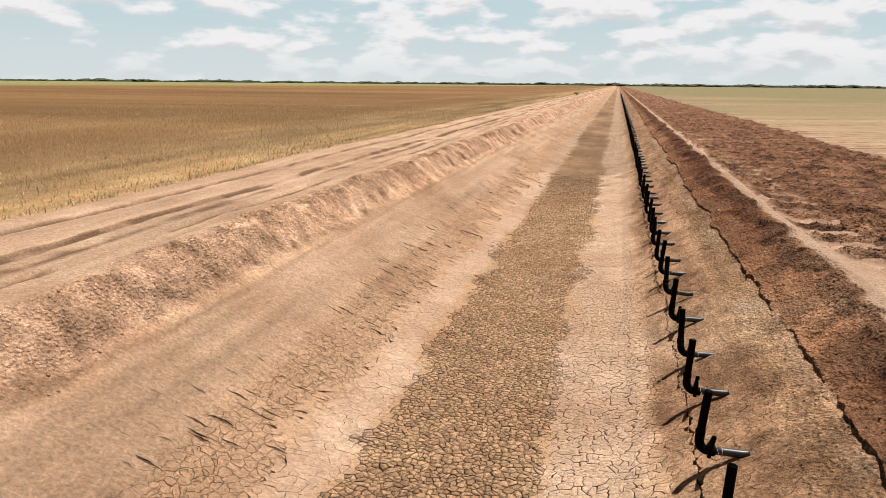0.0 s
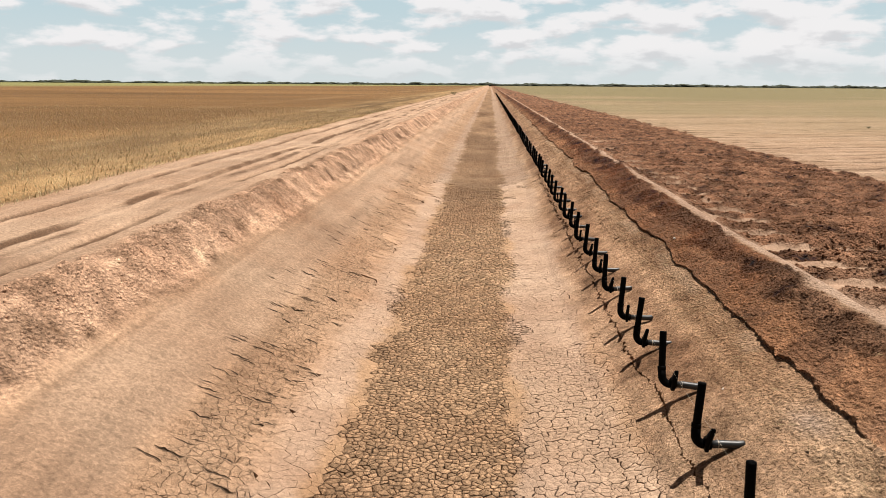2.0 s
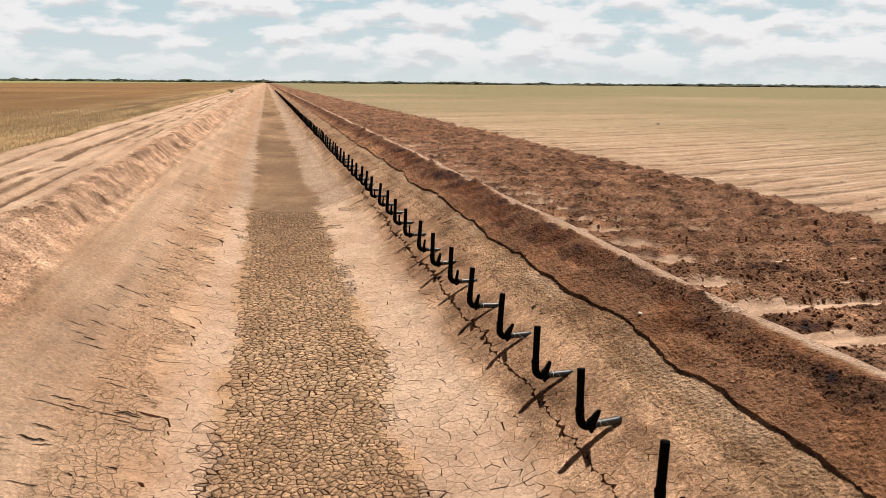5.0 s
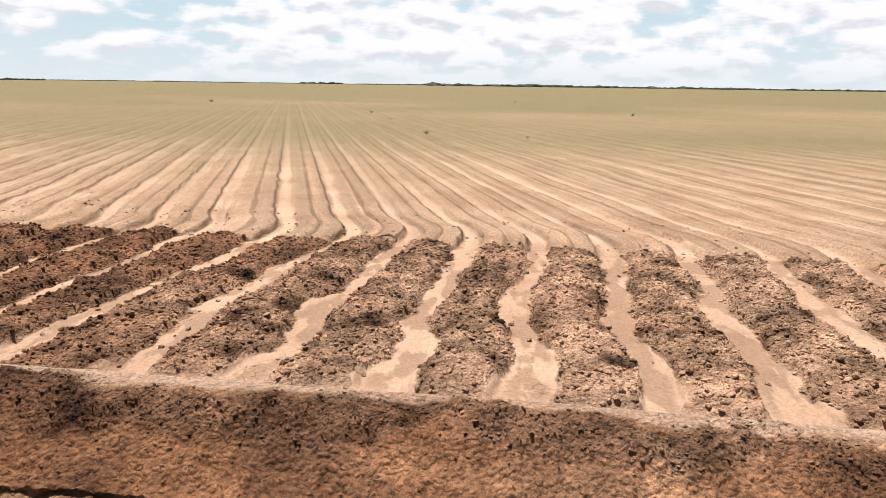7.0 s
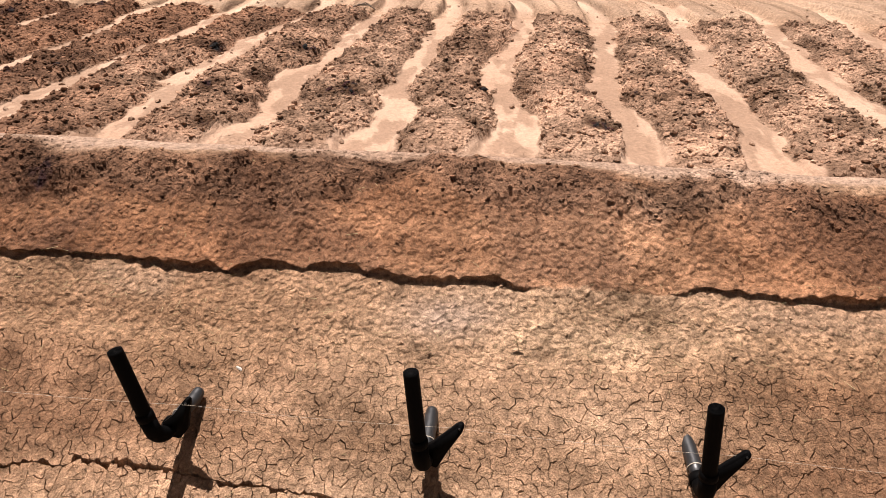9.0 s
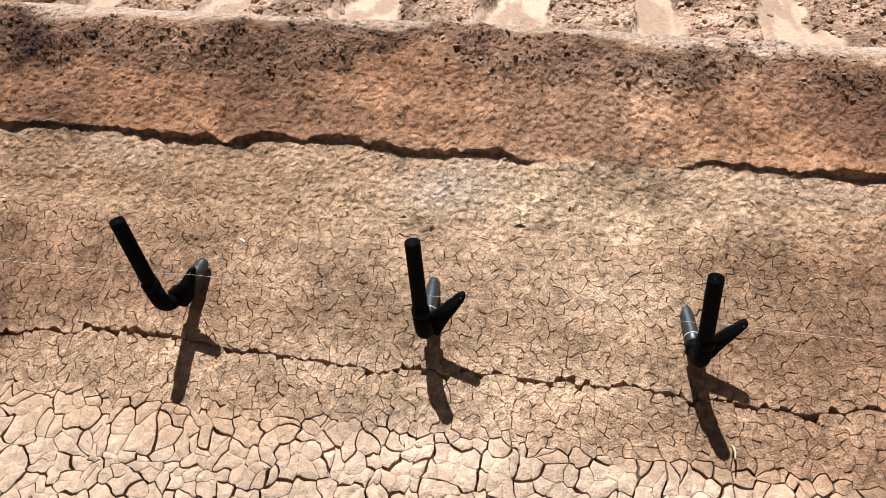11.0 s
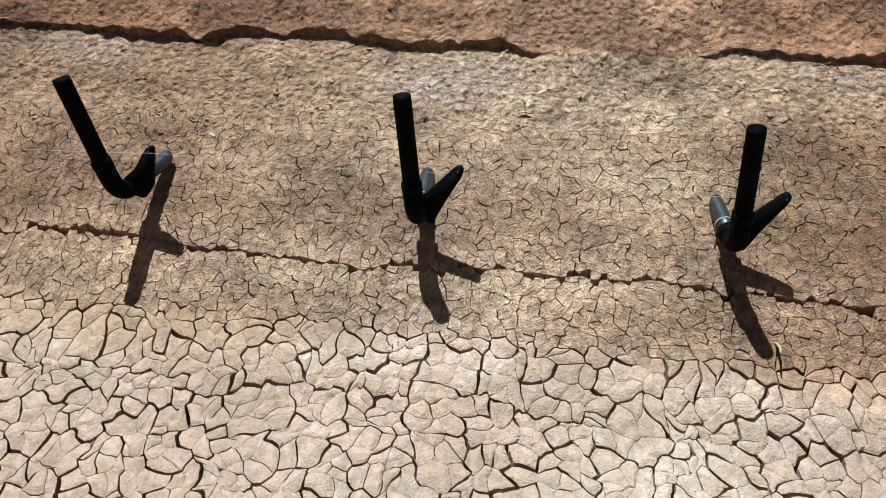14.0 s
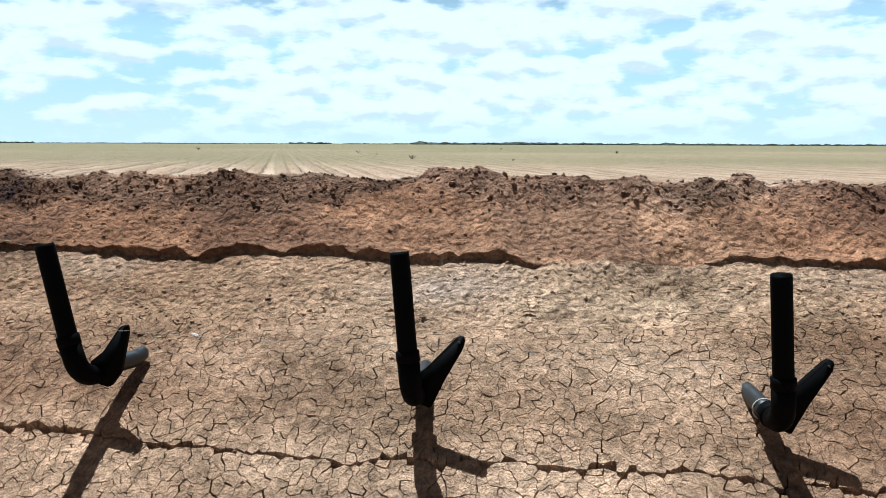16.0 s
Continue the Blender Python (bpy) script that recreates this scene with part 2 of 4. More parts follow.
CHANNEL_K = (-60, -5, -4, -3, -2, -1, 0, 1, 2, 3, 4, 5, 6, 400)
# middles of the water furrows, station by station from the ditch to the field
CHANNEL_X = (3.1, 4.0, 4.6, 5.8, 7.2, 8.3)
CHANNEL_Y = ((-4.24, -2.97, -2.08, -1.14, -0.12, 0.94, 1.81, 2.95), (-4.20, -2.99, -2.09, -1.16, -0.15, 0.88, 1.89, 2.97), (-4.10, -2.93, -1.93, -0.95, -0.05, 0.99, 1.97, 2.95),
             (-3.98, -2.97, -1.92, -0.98, -0.10, 0.87, 1.89, 2.90), (-4.06, -3.07, -2.08, -1.08, -0.16, 0.85, 1.75, 2.73), (-4.10, -2.99, -1.98, -1.07, -0.09, 0.76, 1.70, 2.70))
FURROW_SLOPE = 0.362


def bend_y(x):
    """How far the furrows have slanted sideways at x."""
    return ramp(7.8, 10.1, x) * ((x - 8.79) * FURROW_SLOPE + 0.1)


def furrow_phase(x, y):
    """Whole numbers lie on the water furrows; they wind across the headland first and then slant into the field."""
    bend = ramp(7.8, 10.1, x)
    v = y - bend_y(x) + 0.05 * (1 - bend) * 2 * fbm(x, y, 0.9, 2, 31)
    at = np.interp(x, CHANNEL_X, range(len(CHANNEL_X)))
    phase = np.zeros_like(v)
    for i, row in enumerate(CHANNEL_Y):
        ys = (-60.0, -5.03, *row, 3.9, 4.9, 5.85, 5.85 + 394)
        phase = phase + np.clip(1 - np.abs(at - i), 0, 1) * np.interp(v, ys, CHANNEL_K)
    return phase


LEDGE_Y = (-4.0, -2.8, -2.46, -2.14, -1.97, -1.6, -1.27, -1.14, -0.95, -0.84, -0.7, -0.46, -0.21, 0.03, 0.28, 0.57, 0.87, 1.12, 2.0)
LEDGE_X = (0.925, 0.925, 0.923, 0.953, 0.903, 0.9, 0.905, 0.925, 0.887, 0.883, 0.92, 0.927, 0.915, 0.897, 0.897, 0.9, 0.905, 0.883, 0.915)


def ledge_x(y):
    far = ramp(1.5, 2.5, np.abs(y + 0.8) - 1.0)
    return np.interp(y, LEDGE_Y, LEDGE_X) + 0.14 * far * fbm(y * 0 + 3.0, y, 1.1, 3, 41, 0.5) + 0.007 * fbm(y * 0 + 1.0, y, 0.16, 3, 42, 0.62) + 0.017 * (1 - 0.75 * far) * fbm(y * 0 + 4.0, y, 0.05, 3, 49, 0.75)


def ledge_on(y):
    gap = 1 - ramp(-2.03, -1.93, y) * (1 - ramp(-1.40, -1.22, y))
    return gap * (1 - band(-3.55, -3.15, y, 0.08))


def rill_x(y):
    return -0.012 - 0.06 * fbm(y * 0 + 2.0, y, 0.7, 4, 43, 0.6) + 0.025 * fbm(y * 0 + 1.0, y, 0.12, 3, 45)


RILL_Y = (-2.6, -2.42, -2.15, -2.08, -1.9, -1.7, -1.5, -1.4, -1.3, -1.1, -0.95, -0.85, -0.6, -0.45, -0.2, -0.12, 0.03, 0.2, 0.34, 0.5)
RILL_W = (0.2, 1.0, 0.9, 0.25, 0.7, 0.4, 0.2, 0.8, 0.3, 0.2, 0.7, 0.4, 0.2, 0.6, 0.9, 0.3, 0.9, 1.0, 0.4, 0.2)


def rill_on(y):
    """How far the small rill below the pipes gapes, 0 to 1."""
    far = 0.6 * ramp(0.0, 0.3, fbm(y * 0 + 5.0, y, 0.55, 3, 44))
    inside = ramp(-2.7, -2.5, y) * (1 - ramp(0.4, 0.6, y))
    return np.clip((np.interp(y, RILL_Y, RILL_W) * inside + far * (1 - inside)) * (1 + 0.9 * fbm(y * 0, y, 0.06, 3, 46)), 0, 1.2)


def zones(x, y):
    """How far each kind of ground holds at a place, 0 to 1, with ragged borders."""
    w = 0.16 * fbm(x, y, 1.1, 4, 51) + 0.05 * fbm(x, y, 0.15, 2, 52)
    xx = x + w
    z = {}
    z["crop"] = 1 - ramp(-8.45, -8.1, xx + 0.25 * fbm(x, y, 3, 2, 53))
    z["head"] = band(-8.1, -5.2, xx, 0.2)
    z["bank"] = band(-5.3, -4.55, xx, 0.12)
    z["strip"] = band(-4.45, -3.65, xx, 0.12)
    z["mud"] = band(-2.55, -1.06, xx + 0.14 * fbm(x, y, 4, 2, 54) + 0.2 * fbm(x, y, 0.5, 4, 50), 0.08)
    z["pale"] = np.maximum(band(-2.95, -2.5, xx, 0.16), band(-1.1, -0.28, xx + 0.1 * fbm(x, y, .5, 3, 55), 0.1))
    z["straw"] = band(0.52, 0.93, xx, 0.12) * (1 - ramp(0.0, 0.02, x - ledge_x(y)))
    z["red"] = ramp(-0.01, 0.01, x - ledge_x(y)) * (1 - ramp(1.53, 1.60, xx))
    z["dark"] = band(1.30, 1.60, xx + 0.4 * fbm(x, y, 0.8, 3, 56), 0.10)
    z["lip"] = band(1.60, 3.15, x + 0.5 * w + 0.08 * fbm(x, y, 0.25, 3, 34), 0.05)
    phase = furrow_phase(x, y)
    d = np.abs(phase - np.round(phase))
    slim = 0.035 + 0.035 * ramp(4, 6, x) - 0.07 * (1 - ramp(2.9, 3.6, x))  # wide mouths, narrow further in
    edge = d + slim + 0.13 * fbm(x, y, 0.45, 4, 57) + 0.06 * fbm(x, y, 0.12, 2, 58)
    head = band(2.86 - 0.62 * ramp(1.2, 4, y), 7.85, xx + (0.2 + 0.3 * ramp(4, 6, x)) * fbm(x, y, 1.2, 2, 59), 0.10)
    edge = np.maximum(edge, 0.4 * ramp(24, 36, y))
    z["bed"] = head * ramp(0.17, 0.215, edge)
    z["channel"] = head * (1 - ramp(0.17, 0.215, edge))
    z["field"] = ramp(7.65, 8.2, xx + 0.5 * fbm(x, y, 1.2, 2, 59))
    lane = np.abs(y - bend_y(x))
    z["furrow"] = (1 - ramp(50, 75, lane)) * (1 - ramp(70, 200, x)) * z["field"] * (1 - ramp(0.06, 0.15, d + 0.12 * fbm(x, y, 0.8, 3, 60)))
    return z, phase, d


def height(x, y, z=None):
    """The lie of the land without the cracks between the mud plates."""
    if z is None:
        z = zones(x, y)
    zn, phase, d = z
    h = np.interp(x, PROFILE_X, PROFILE_Z)
    near = 1 - ramp(40, 120, np.hypot(x, y))
    h = h + 0.05 * near * fbm(x, y, 2.6, 3, 61) * (1 - zn["mud"]) + 0.012 * near * fbm(x, y, 0.35, 3, 62)
    # crumbly surface of the banks
    calm = 1 - 0.75 * ledge_on(y) * band(-0.22, 0.05, x - ledge_x(y), 0.04)
    raw = calm * np.clip(band(0.66, 1.5, x, 0.08) + 0.3 * band(0.0, 0.64, x, 0.1) + 0.6 * band(-4.6, -2.9, x, 0.1), 0, 1) * near
    h = h + raw * ((0.014 + 0.012 * band(0.5, 1.3, x, 0.08)) * fbm(x, y, 0.055, 2, 70) + 0.03 * fbm(x, y, 0.13, 4, 68, 0.6) + 0.014 * np.abs(fbm(x, y, 0.06, 2, 69)) - 0.05 * band(0.5, 1.6, x, 0.08) * np.abs(fbm(x, y, 0.11, 3, 78, 0.6)))
    # washed terraces along the bank
    h = h + calm * near * 0.016 * band(0.22, 0.84, x, 0.08) * fbm(x, y * 0.2, 0.1, 3, 29, 0.6)
    # clods
    side = ramp(0.16, 0.21, d + 0.10 * fbm(x, y, 0.45, 2, 57)) * ramp(0.05, 0.95, zn["bed"] + zn["channel"])
    lump = np.abs(fbm(x, y, 0.22, 3, 63, 0.5)) * 2
    h = h + near * (lump - 0.25) * (0.05 * zn["dark"] + 0.07 * zn["bank"] + 0.045 * zn["bed"] * side ** 2) + near * (0.055 * zn["bed"] * side ** 2 + 0.045 * zn["dark"]) * fbm(x, y, 0.15, 2, 60, 0.5)
    h = h + near * zn["dark"] * 0.09 * fbm(x, y, 0.55, 3, 64)
    # beds between the water furrows, and the low ridges of the field
    h = h + (0.06 + 0.04 * ramp(3, 9, y) + 0.03 * ramp(0.2, 0.4, d)) * side + near * 0.03 * zn["bed"] * fbm(x, y, 0.5, 2, 65)
    h = h + near * zn["field"] * ((0.03 + 0.06 * (1 - ramp(8.5, 11, x))) * ramp(0.12, 0.20, d + 0.10 * fbm(x, y, 0.5, 3, 66)) - 0.02 - 0.02 * ramp(0.44, 0.48, d + 0.04 * fbm(x, y, 0.6, 2, 96))) * (1 - ramp(50, 75, np.abs(y - (x - 8.79) * FURROW_SLOPE)))
    h = h + near * 0.035 * zn["channel"] * fbm(x * 0.6, y, 0.28, 4, 67)
    # the eroded ledge on the bank, and the small rill below the pipes
    on = ledge_on(y) * near
    e = x - ledge_x(y)
    tall = 0.023 * np.clip(1 + 1.1 * fbm(y * 0, y, 0.3, 3, 48) + 1.3 * (1 - 0.7 * ramp(1.0, 2.0, y)) * fbm(y * 0 + 2.0, y, 0.06, 3, 36), 0.1, 2)
    h = h + on * tall * (ramp(-0.003, 0.006, e) * (1 - ramp(0.03, 0.32, e)))
    r = x - rill_x(y)
    h = h + near * rill_on(y) ** 2 * 0.009 * ramp(-0.006, 0.006, r) * (1 - ramp(0.03, 0.2, r))
    # wheel ruts on the headland
    for cx, s in ((-7.5, 71), (-6.5, 72), (-5.75, 73)):
        h = h - near * 0.05 * band(cx - 0.10, cx + 0.10, x + 0.08 * fbm(x, y, 2.0, 2, s) + 0.05 * fbm(x, y, 0.3, 3, s + 2), 0.03) * (1 if s == 71 else ramp(-0.12, 0.0, fbm(x * 0 + s, y, 2.2, 2, s + 10)))
    # rills that run down the ditch side
    rib = np.abs(fbm(x * 0.25, y, 0.16, 3, 74)) * 2
    h = h - near * 0.035 * band(-3.75, -3.2, x + 0.3 * fbm(x, y, 0.4, 2, 75), 0.12) * (1 - ramp(0.03, 0.16, rib))
    # far cross bank in the ditch
    h = h + 0.22 * band(66.5, 68.5, y, 0.8) * band(-2.9, -0.7, x, 0.3)
    return h


def plated(x, y):
    """1 where loose mud plates are laid over the soil."""
    w = 0.12 * fbm(x, y, 0.6, 3, 81)
    return band(-3.0, 0.55, x + 1.3 * w, 0.05) * band(-7.4, 15.0, y + w + 3.2 * ramp(5, 12, y) * fbm(x, y, 1.3, 4, 39, 0.65), 0.05)


SOIL = dict(tan=(0.545, 0.362, 0.217), crop=(0.36, 0.24, 0.11), head=(0.58, 0.41, 0.265), bank=(0.61, 0.40, 0.25), strip=(0.50, 0.348, 0.222), mud=(0.52, 0.342, 0.193),
            pale=(0.57, 0.412, 0.277), straw=(0.53, 0.355, 0.208), red=(0.43, 0.237, 0.124), dark=(0.295, 0.178, 0.105), lip=(0.55, 0.395, 0.27),
            bed=(0.45, 0.293, 0.184), channel=(0.59, 0.42, 0.28), field=(0.52, 0.367, 0.235), furrow=(0.60, 0.437, 0.295))


def soil_colour(x, y, z):
    zn, phase, d = z
    c = np.ones((len(x), 3)) * SOIL["tan"]
    for k in ("head", "crop", "bank", "strip", "pale", "mud", "straw", "red", "dark", "lip", "channel", "bed", "field", "furrow"):
        c += zn[k][:, None] * (np.array(SOIL[k]) - c)
    # far bed without plates: the cracks' average shade mixed into its colour
    crack_shade = (zn["mud"] * ramp(8, 16, y) * np.clip(0.9 + 1.1 * fbm(x, y * 0.4, 1.2, 4, 32) - 0.4 * ramp(25, 60, y), 0, 1))[:, None]
    c += 0.85 * crack_shade * (np.array((0.27, 0.172, 0.096)) - c)
    # darker, redder soil towards the head of the ditch and below y -2.4
    clay = ((ramp(-0.5, 4.2, y + 1.5 * fbm(x, y, 2.5, 3, 84)) + 0.9 * ramp(2.4, 4.0, -y) * (1 - ramp(1.9, 2.3, x))) * np.clip((zn["red"] * (0.12 + 0.88 * ramp(1.05, 1.4, x + 0.3 * fbm(x, y, 0.4, 3, 33))) + zn["dark"]) * (1 - zn["lip"]) + 0.9 * zn["bed"], 0, 1))[:, None]
    c = c * (1 - clay * np.array((0.49, 0.61, 0.68)))
    # dusty tops and raw broken faces among the clods
    mot = fbm(x, y, 0.30, 5, 83, 0.7)[:, None] * np.clip(zn["bed"] + 0.7 * zn["bank"] + 0.8 * zn["dark"] + 0.5 * zn["red"] + 0.55 * band(-0.3, 0.95, x, 0.1), 0, 1)[:, None]
    c = c * (1 + 1.2 * mot * np.array((0.95, 1.0, 1.05)))
    layer = fbm(x * 6, y * 0.4, 1.0, 4, 82)[:, None] * band(-0.35, 1.3, x, 0.1)[:, None]
    c = c * (1 + 0.6 * layer * np.array((0.85, 1.0, 1.1)))
    grass = fbm(phase * 7, x * 0.12, 1.0, 3, 81)[:, None] * zn["field"][:, None] * (1 - ramp(20, 60, x))[:, None]
    c = c * (1 + 0.35 * grass)
    # stains: patches of redder and greyer clay
    t = fbm(x, y, 0.9, 4, 91)[:, None]
    c = c * (1 + 0.28 * t * np.array((0.75, 1.0, 1.15)))
    g = ramp(0.05, 0.3, fbm(x, y, 1.7, 3, 92))[:, None] * band(-1.2, 0.9, x, 0.2)[:, None]
    c += g * 0.2 * (np.array((0.52, 0.37, 0.215)) - c)
    streak = fbm(x * 7, y * 0.35, 1.0, 4, 88)[:, None] * band(-8.0, -3.4, x, 0.3)[:, None]
    c = c * (1 + 0.38 * streak)
    # thin dark line along the foot of the far bank
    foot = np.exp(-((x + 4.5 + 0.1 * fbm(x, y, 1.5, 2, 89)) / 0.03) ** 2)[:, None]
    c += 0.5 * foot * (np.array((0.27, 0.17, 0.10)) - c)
    scar = ramp(0.02, 0.2, fbm(x, y, 0.5, 4, 93))[:, None] * zn["red"][:, None] * 0.6
    c += scar * (np.array((0.29, 0.165, 0.095)) - c)
    # bank darker and browner away from a patch around y -1.25
    pale_mid = np.exp(-((y + 1.25 + 0.3 * (x - 0.5)) / 0.9) ** 2)
    c = c * (1 - (band(-0.1, 1.55, x, 0.15) * (1 - ramp(0.0, 0.9, pale_mid)))[:, None] * np.array((0.23, 0.288, 0.33)))
    chalk = np.exp(-((x - 0.73) / 0.10) ** 2 - ((y + 0.98) / 0.22) ** 2) * (0.8 + 0.9 * fbm(x, y, 0.15, 3, 38)).clip(0, 1)
    c += 0.8 * chalk[:, None] * (np.array((0.62, 0.485, 0.36)) - c)
    # bleached crust under the ledge
    under = band(-0.17, -0.03, x - ledge_x(y), 0.04) * ledge_on(y) * ramp(-0.15, 0.15, fbm(x, y, 0.4, 3, 97))
    c += 0.35 * under[:, None] * (np.array((0.56, 0.415, 0.275)) - c)
    # scarp shade painted along one side of each furrow, plus dark mid-ridge lines
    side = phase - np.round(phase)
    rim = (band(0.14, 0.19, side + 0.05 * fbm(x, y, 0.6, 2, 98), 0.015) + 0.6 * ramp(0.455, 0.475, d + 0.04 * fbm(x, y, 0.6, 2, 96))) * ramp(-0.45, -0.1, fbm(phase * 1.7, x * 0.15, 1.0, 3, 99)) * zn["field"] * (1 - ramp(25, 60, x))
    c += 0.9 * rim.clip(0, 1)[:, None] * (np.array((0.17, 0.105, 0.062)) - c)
    # silt and damp streaks left by the last water in the furrows
    flow = ramp(0.0, 0.07, fbm(x * 0.35, y, 0.2, 4, 86)) * zn["channel"] * (1 - ramp(0.10, 0.2, d))
    c += 0.75 * flow[:, None] * (np.array((0.37, 0.25, 0.16)) - c)
    rows = fbm(x, y * 0.06, 0.35, 2, 85)[:, None] * zn["crop"][:, None] * (1 - ramp(14, 40, -x))[:, None]
    c = c * (1 + 0.7 * rows)
    c = c * (1 + 0.75 * fbm(x, y * 0.03, 2.2, 4, 87, 0.6)[:, None] * zn["crop"][:, None] * (1 - ramp(60, 200, -x))[:, None])
    # seedlings and stubble tint the fields with distance
    far = np.hypot(x, y)
    reach = np.maximum(x, 0.5 * far)
    green = 0.95 * ramp(7.5, 34, reach)[:, None] * (0.75 + 0.5 * fbm(x, y, 25, 3, 94)[:, None])
    green = green + 0.5 * ramp(35, 140, reach)[:, None]
    c += np.clip(green, 0, 1) * (np.array((0.262, 0.23, 0.117)) - c) * zn["field"][:, None]
    brown = (1 - ramp(-18, -9.5, x + 1.5 * fbm(x, y, 9, 2, 90)))[:, None]
    c += brown * zn["crop"][:, None] * (np.array((0.25, 0.146, 0.058)) * (1 + 0.5 * fbm(x / 6, y, 9, 3, 95)[:, None]) - c)
    for cx, wide in ((-9.6, 0.25), (-11.6, 0.3), (-13.2, 0.2), (-22, 0.5)):
        pale = np.exp(-((x - cx + 0.3 * fbm(x, y, 6, 2, 80)) / wide) ** 2) * ramp(-0.2, 0.1, fbm(x * 0 + cx, y, 5, 3, 79))
        c += 0.55 * pale[:, None] * (np.array((0.50, 0.37, 0.19)) - c)
    lush = (ramp(190, 300, -x + 0.2 * y))[:, None]
    c += lush * zn["crop"][:, None] * (np.array((0.30, 0.30, 0.115)) - c)
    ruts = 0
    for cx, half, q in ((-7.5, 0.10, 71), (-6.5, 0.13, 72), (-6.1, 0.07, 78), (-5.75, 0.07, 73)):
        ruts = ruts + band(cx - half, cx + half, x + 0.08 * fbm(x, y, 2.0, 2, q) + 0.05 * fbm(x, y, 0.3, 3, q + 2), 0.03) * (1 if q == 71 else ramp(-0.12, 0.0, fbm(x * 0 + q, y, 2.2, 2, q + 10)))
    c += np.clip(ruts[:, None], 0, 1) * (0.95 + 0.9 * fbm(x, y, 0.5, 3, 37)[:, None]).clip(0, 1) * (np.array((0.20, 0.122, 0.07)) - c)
    return np.clip(c * np.array((0.60, 0.565, 0.587)), 0.012, 0.6)


def set_soil(me, x, y, z):
    c = np.ones((len(x), 4), np.float32)
    c[:, :3] = soil_colour(x, y, z)
    a = me.attributes.new("soil", "FLOAT_COLOR", "POINT")
    a.data.foreach_set("color", c.ravel())


def mesh_from_arrays(name, verts, faces, smooth=True):
    """verts: n x 3; faces: one array of triangles or of quads."""
    me = bpy.data.meshes.new(name)
    n, k = faces.shape
    me.vertices.add(len(verts))
    me.vertices.foreach_set("co", np.ascontiguousarray(verts, np.float32).ravel())
    me.loops.add(n * k)
    me.loops.foreach_set("vertex_index", np.ascontiguousarray(faces, np.int32).ravel())
    me.polygons.add(n)
    me.polygons.foreach_set("loop_start", np.arange(0, n * k, k, dtype=np.int32))
    me.polygons.foreach_set("loop_total", np.full(n, k, np.int32))
    me.polygons.foreach_set("use_smooth", np.full(n, smooth))
    me.update(calc_edges=True)
    return me


def steps(*parts):
    """Grid lines: (from, to, step) stretches joined end to end."""
    out = [np.linspace(a, b, max(2, int(round((b - a) / s)) + 1))[:-1] for a, b, s in parts]
    return np.concatenate(out + [np.array([parts[-1][1]])])


def growing(start, first, end, rate):
    v, s = [start], first
    while v[-1] < end:
        s *= rate
        v.append(v[-1] + s)
    return np.array(v[1:])


gx = steps((-9.0, -7.7, 0.1), (-7.7, -7.3, 0.025), (-7.3, -6.75, 0.09), (-6.75, -6.25, 0.03), (-6.25, -5.95, 0.1), (-5.95, -5.55, 0.03), (-5.55, -5.4, 0.05), (-5.4, -3.0, 0.042), (-3.0, -0.2, 0.075), (-0.2, 0.87, 0.015), (0.87, 0.915, 0.009), (0.915, 0.948, 0.003), (0.948, 1.0, 0.0087), (1.0, 2.2, 0.016), (2.2, 8.5, 0.042), (8.5, 9.6, 0.045))
gx = np.concatenate([-growing(9.0, 0.08, 4800, 1.16)[::-1], gx, growing(9.6, 0.06, 4800, 1.07)])
gy = steps((-60.0, -28.0, 0.45), (-28.0, -10.0, 0.25), (-10.0, -7.0, 0.07), (-7.0, -4.0, 0.032), (-4.0, 1.5, 0.019), (1.5, 5.0, 0.026), (5.0, 9.0, 0.04), (9.0, 20.0, 0.08), (20, 34, 0.15), (34, 75, 0.32))
gy = np.concatenate([-growing(60.0, 0.3, 4800, 1.25)[::-1], gy, growing(75, 0.26, 4800, 1.09)])
X, Y = (a.ravel() for a in np.meshgrid(gx, gy))
Y = Y + bend_y(X)  # grid lines follow the furrows
X = X + (ledge_x(Y) - 0.93) * ramp(0.6, 0.86, X) * (1 - ramp(1.0, 1.26, X))  # and the eroded ledge
Z0 = zones(X, Y)
H = height(X, Y, Z0)
P = plated(X, Y)
E = X - ledge_x(Y)
OVER = ledge_on(Y) * (1 - ramp(30, 60, Y)) * 0.026 * band(0.004, 0.03, E, 0.003) * np.clip(1 + 0.7 * fbm(X * 0, Y, 0.11, 3, 47), 0.1, 2)  # the undercut lip leans out
nx, ny = len(gx), len(gy)
idx = np.arange(nx * ny).reshape(ny, nx)
quads = np.stack([idx[:-1, :-1].ravel(), idx[:-1, 1:].ravel(), idx[1:, 1:].ravel(), idx[1:, :-1].ravel()], 1)
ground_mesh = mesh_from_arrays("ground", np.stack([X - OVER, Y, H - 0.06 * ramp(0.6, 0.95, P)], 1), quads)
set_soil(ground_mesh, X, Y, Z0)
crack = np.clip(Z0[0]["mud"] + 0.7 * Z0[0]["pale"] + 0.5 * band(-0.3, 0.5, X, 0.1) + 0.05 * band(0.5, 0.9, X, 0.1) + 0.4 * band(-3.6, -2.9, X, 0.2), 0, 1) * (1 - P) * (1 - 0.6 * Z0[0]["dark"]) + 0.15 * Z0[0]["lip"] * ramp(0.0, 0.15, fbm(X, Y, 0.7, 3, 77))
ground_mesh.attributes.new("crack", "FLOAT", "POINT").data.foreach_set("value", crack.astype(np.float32))
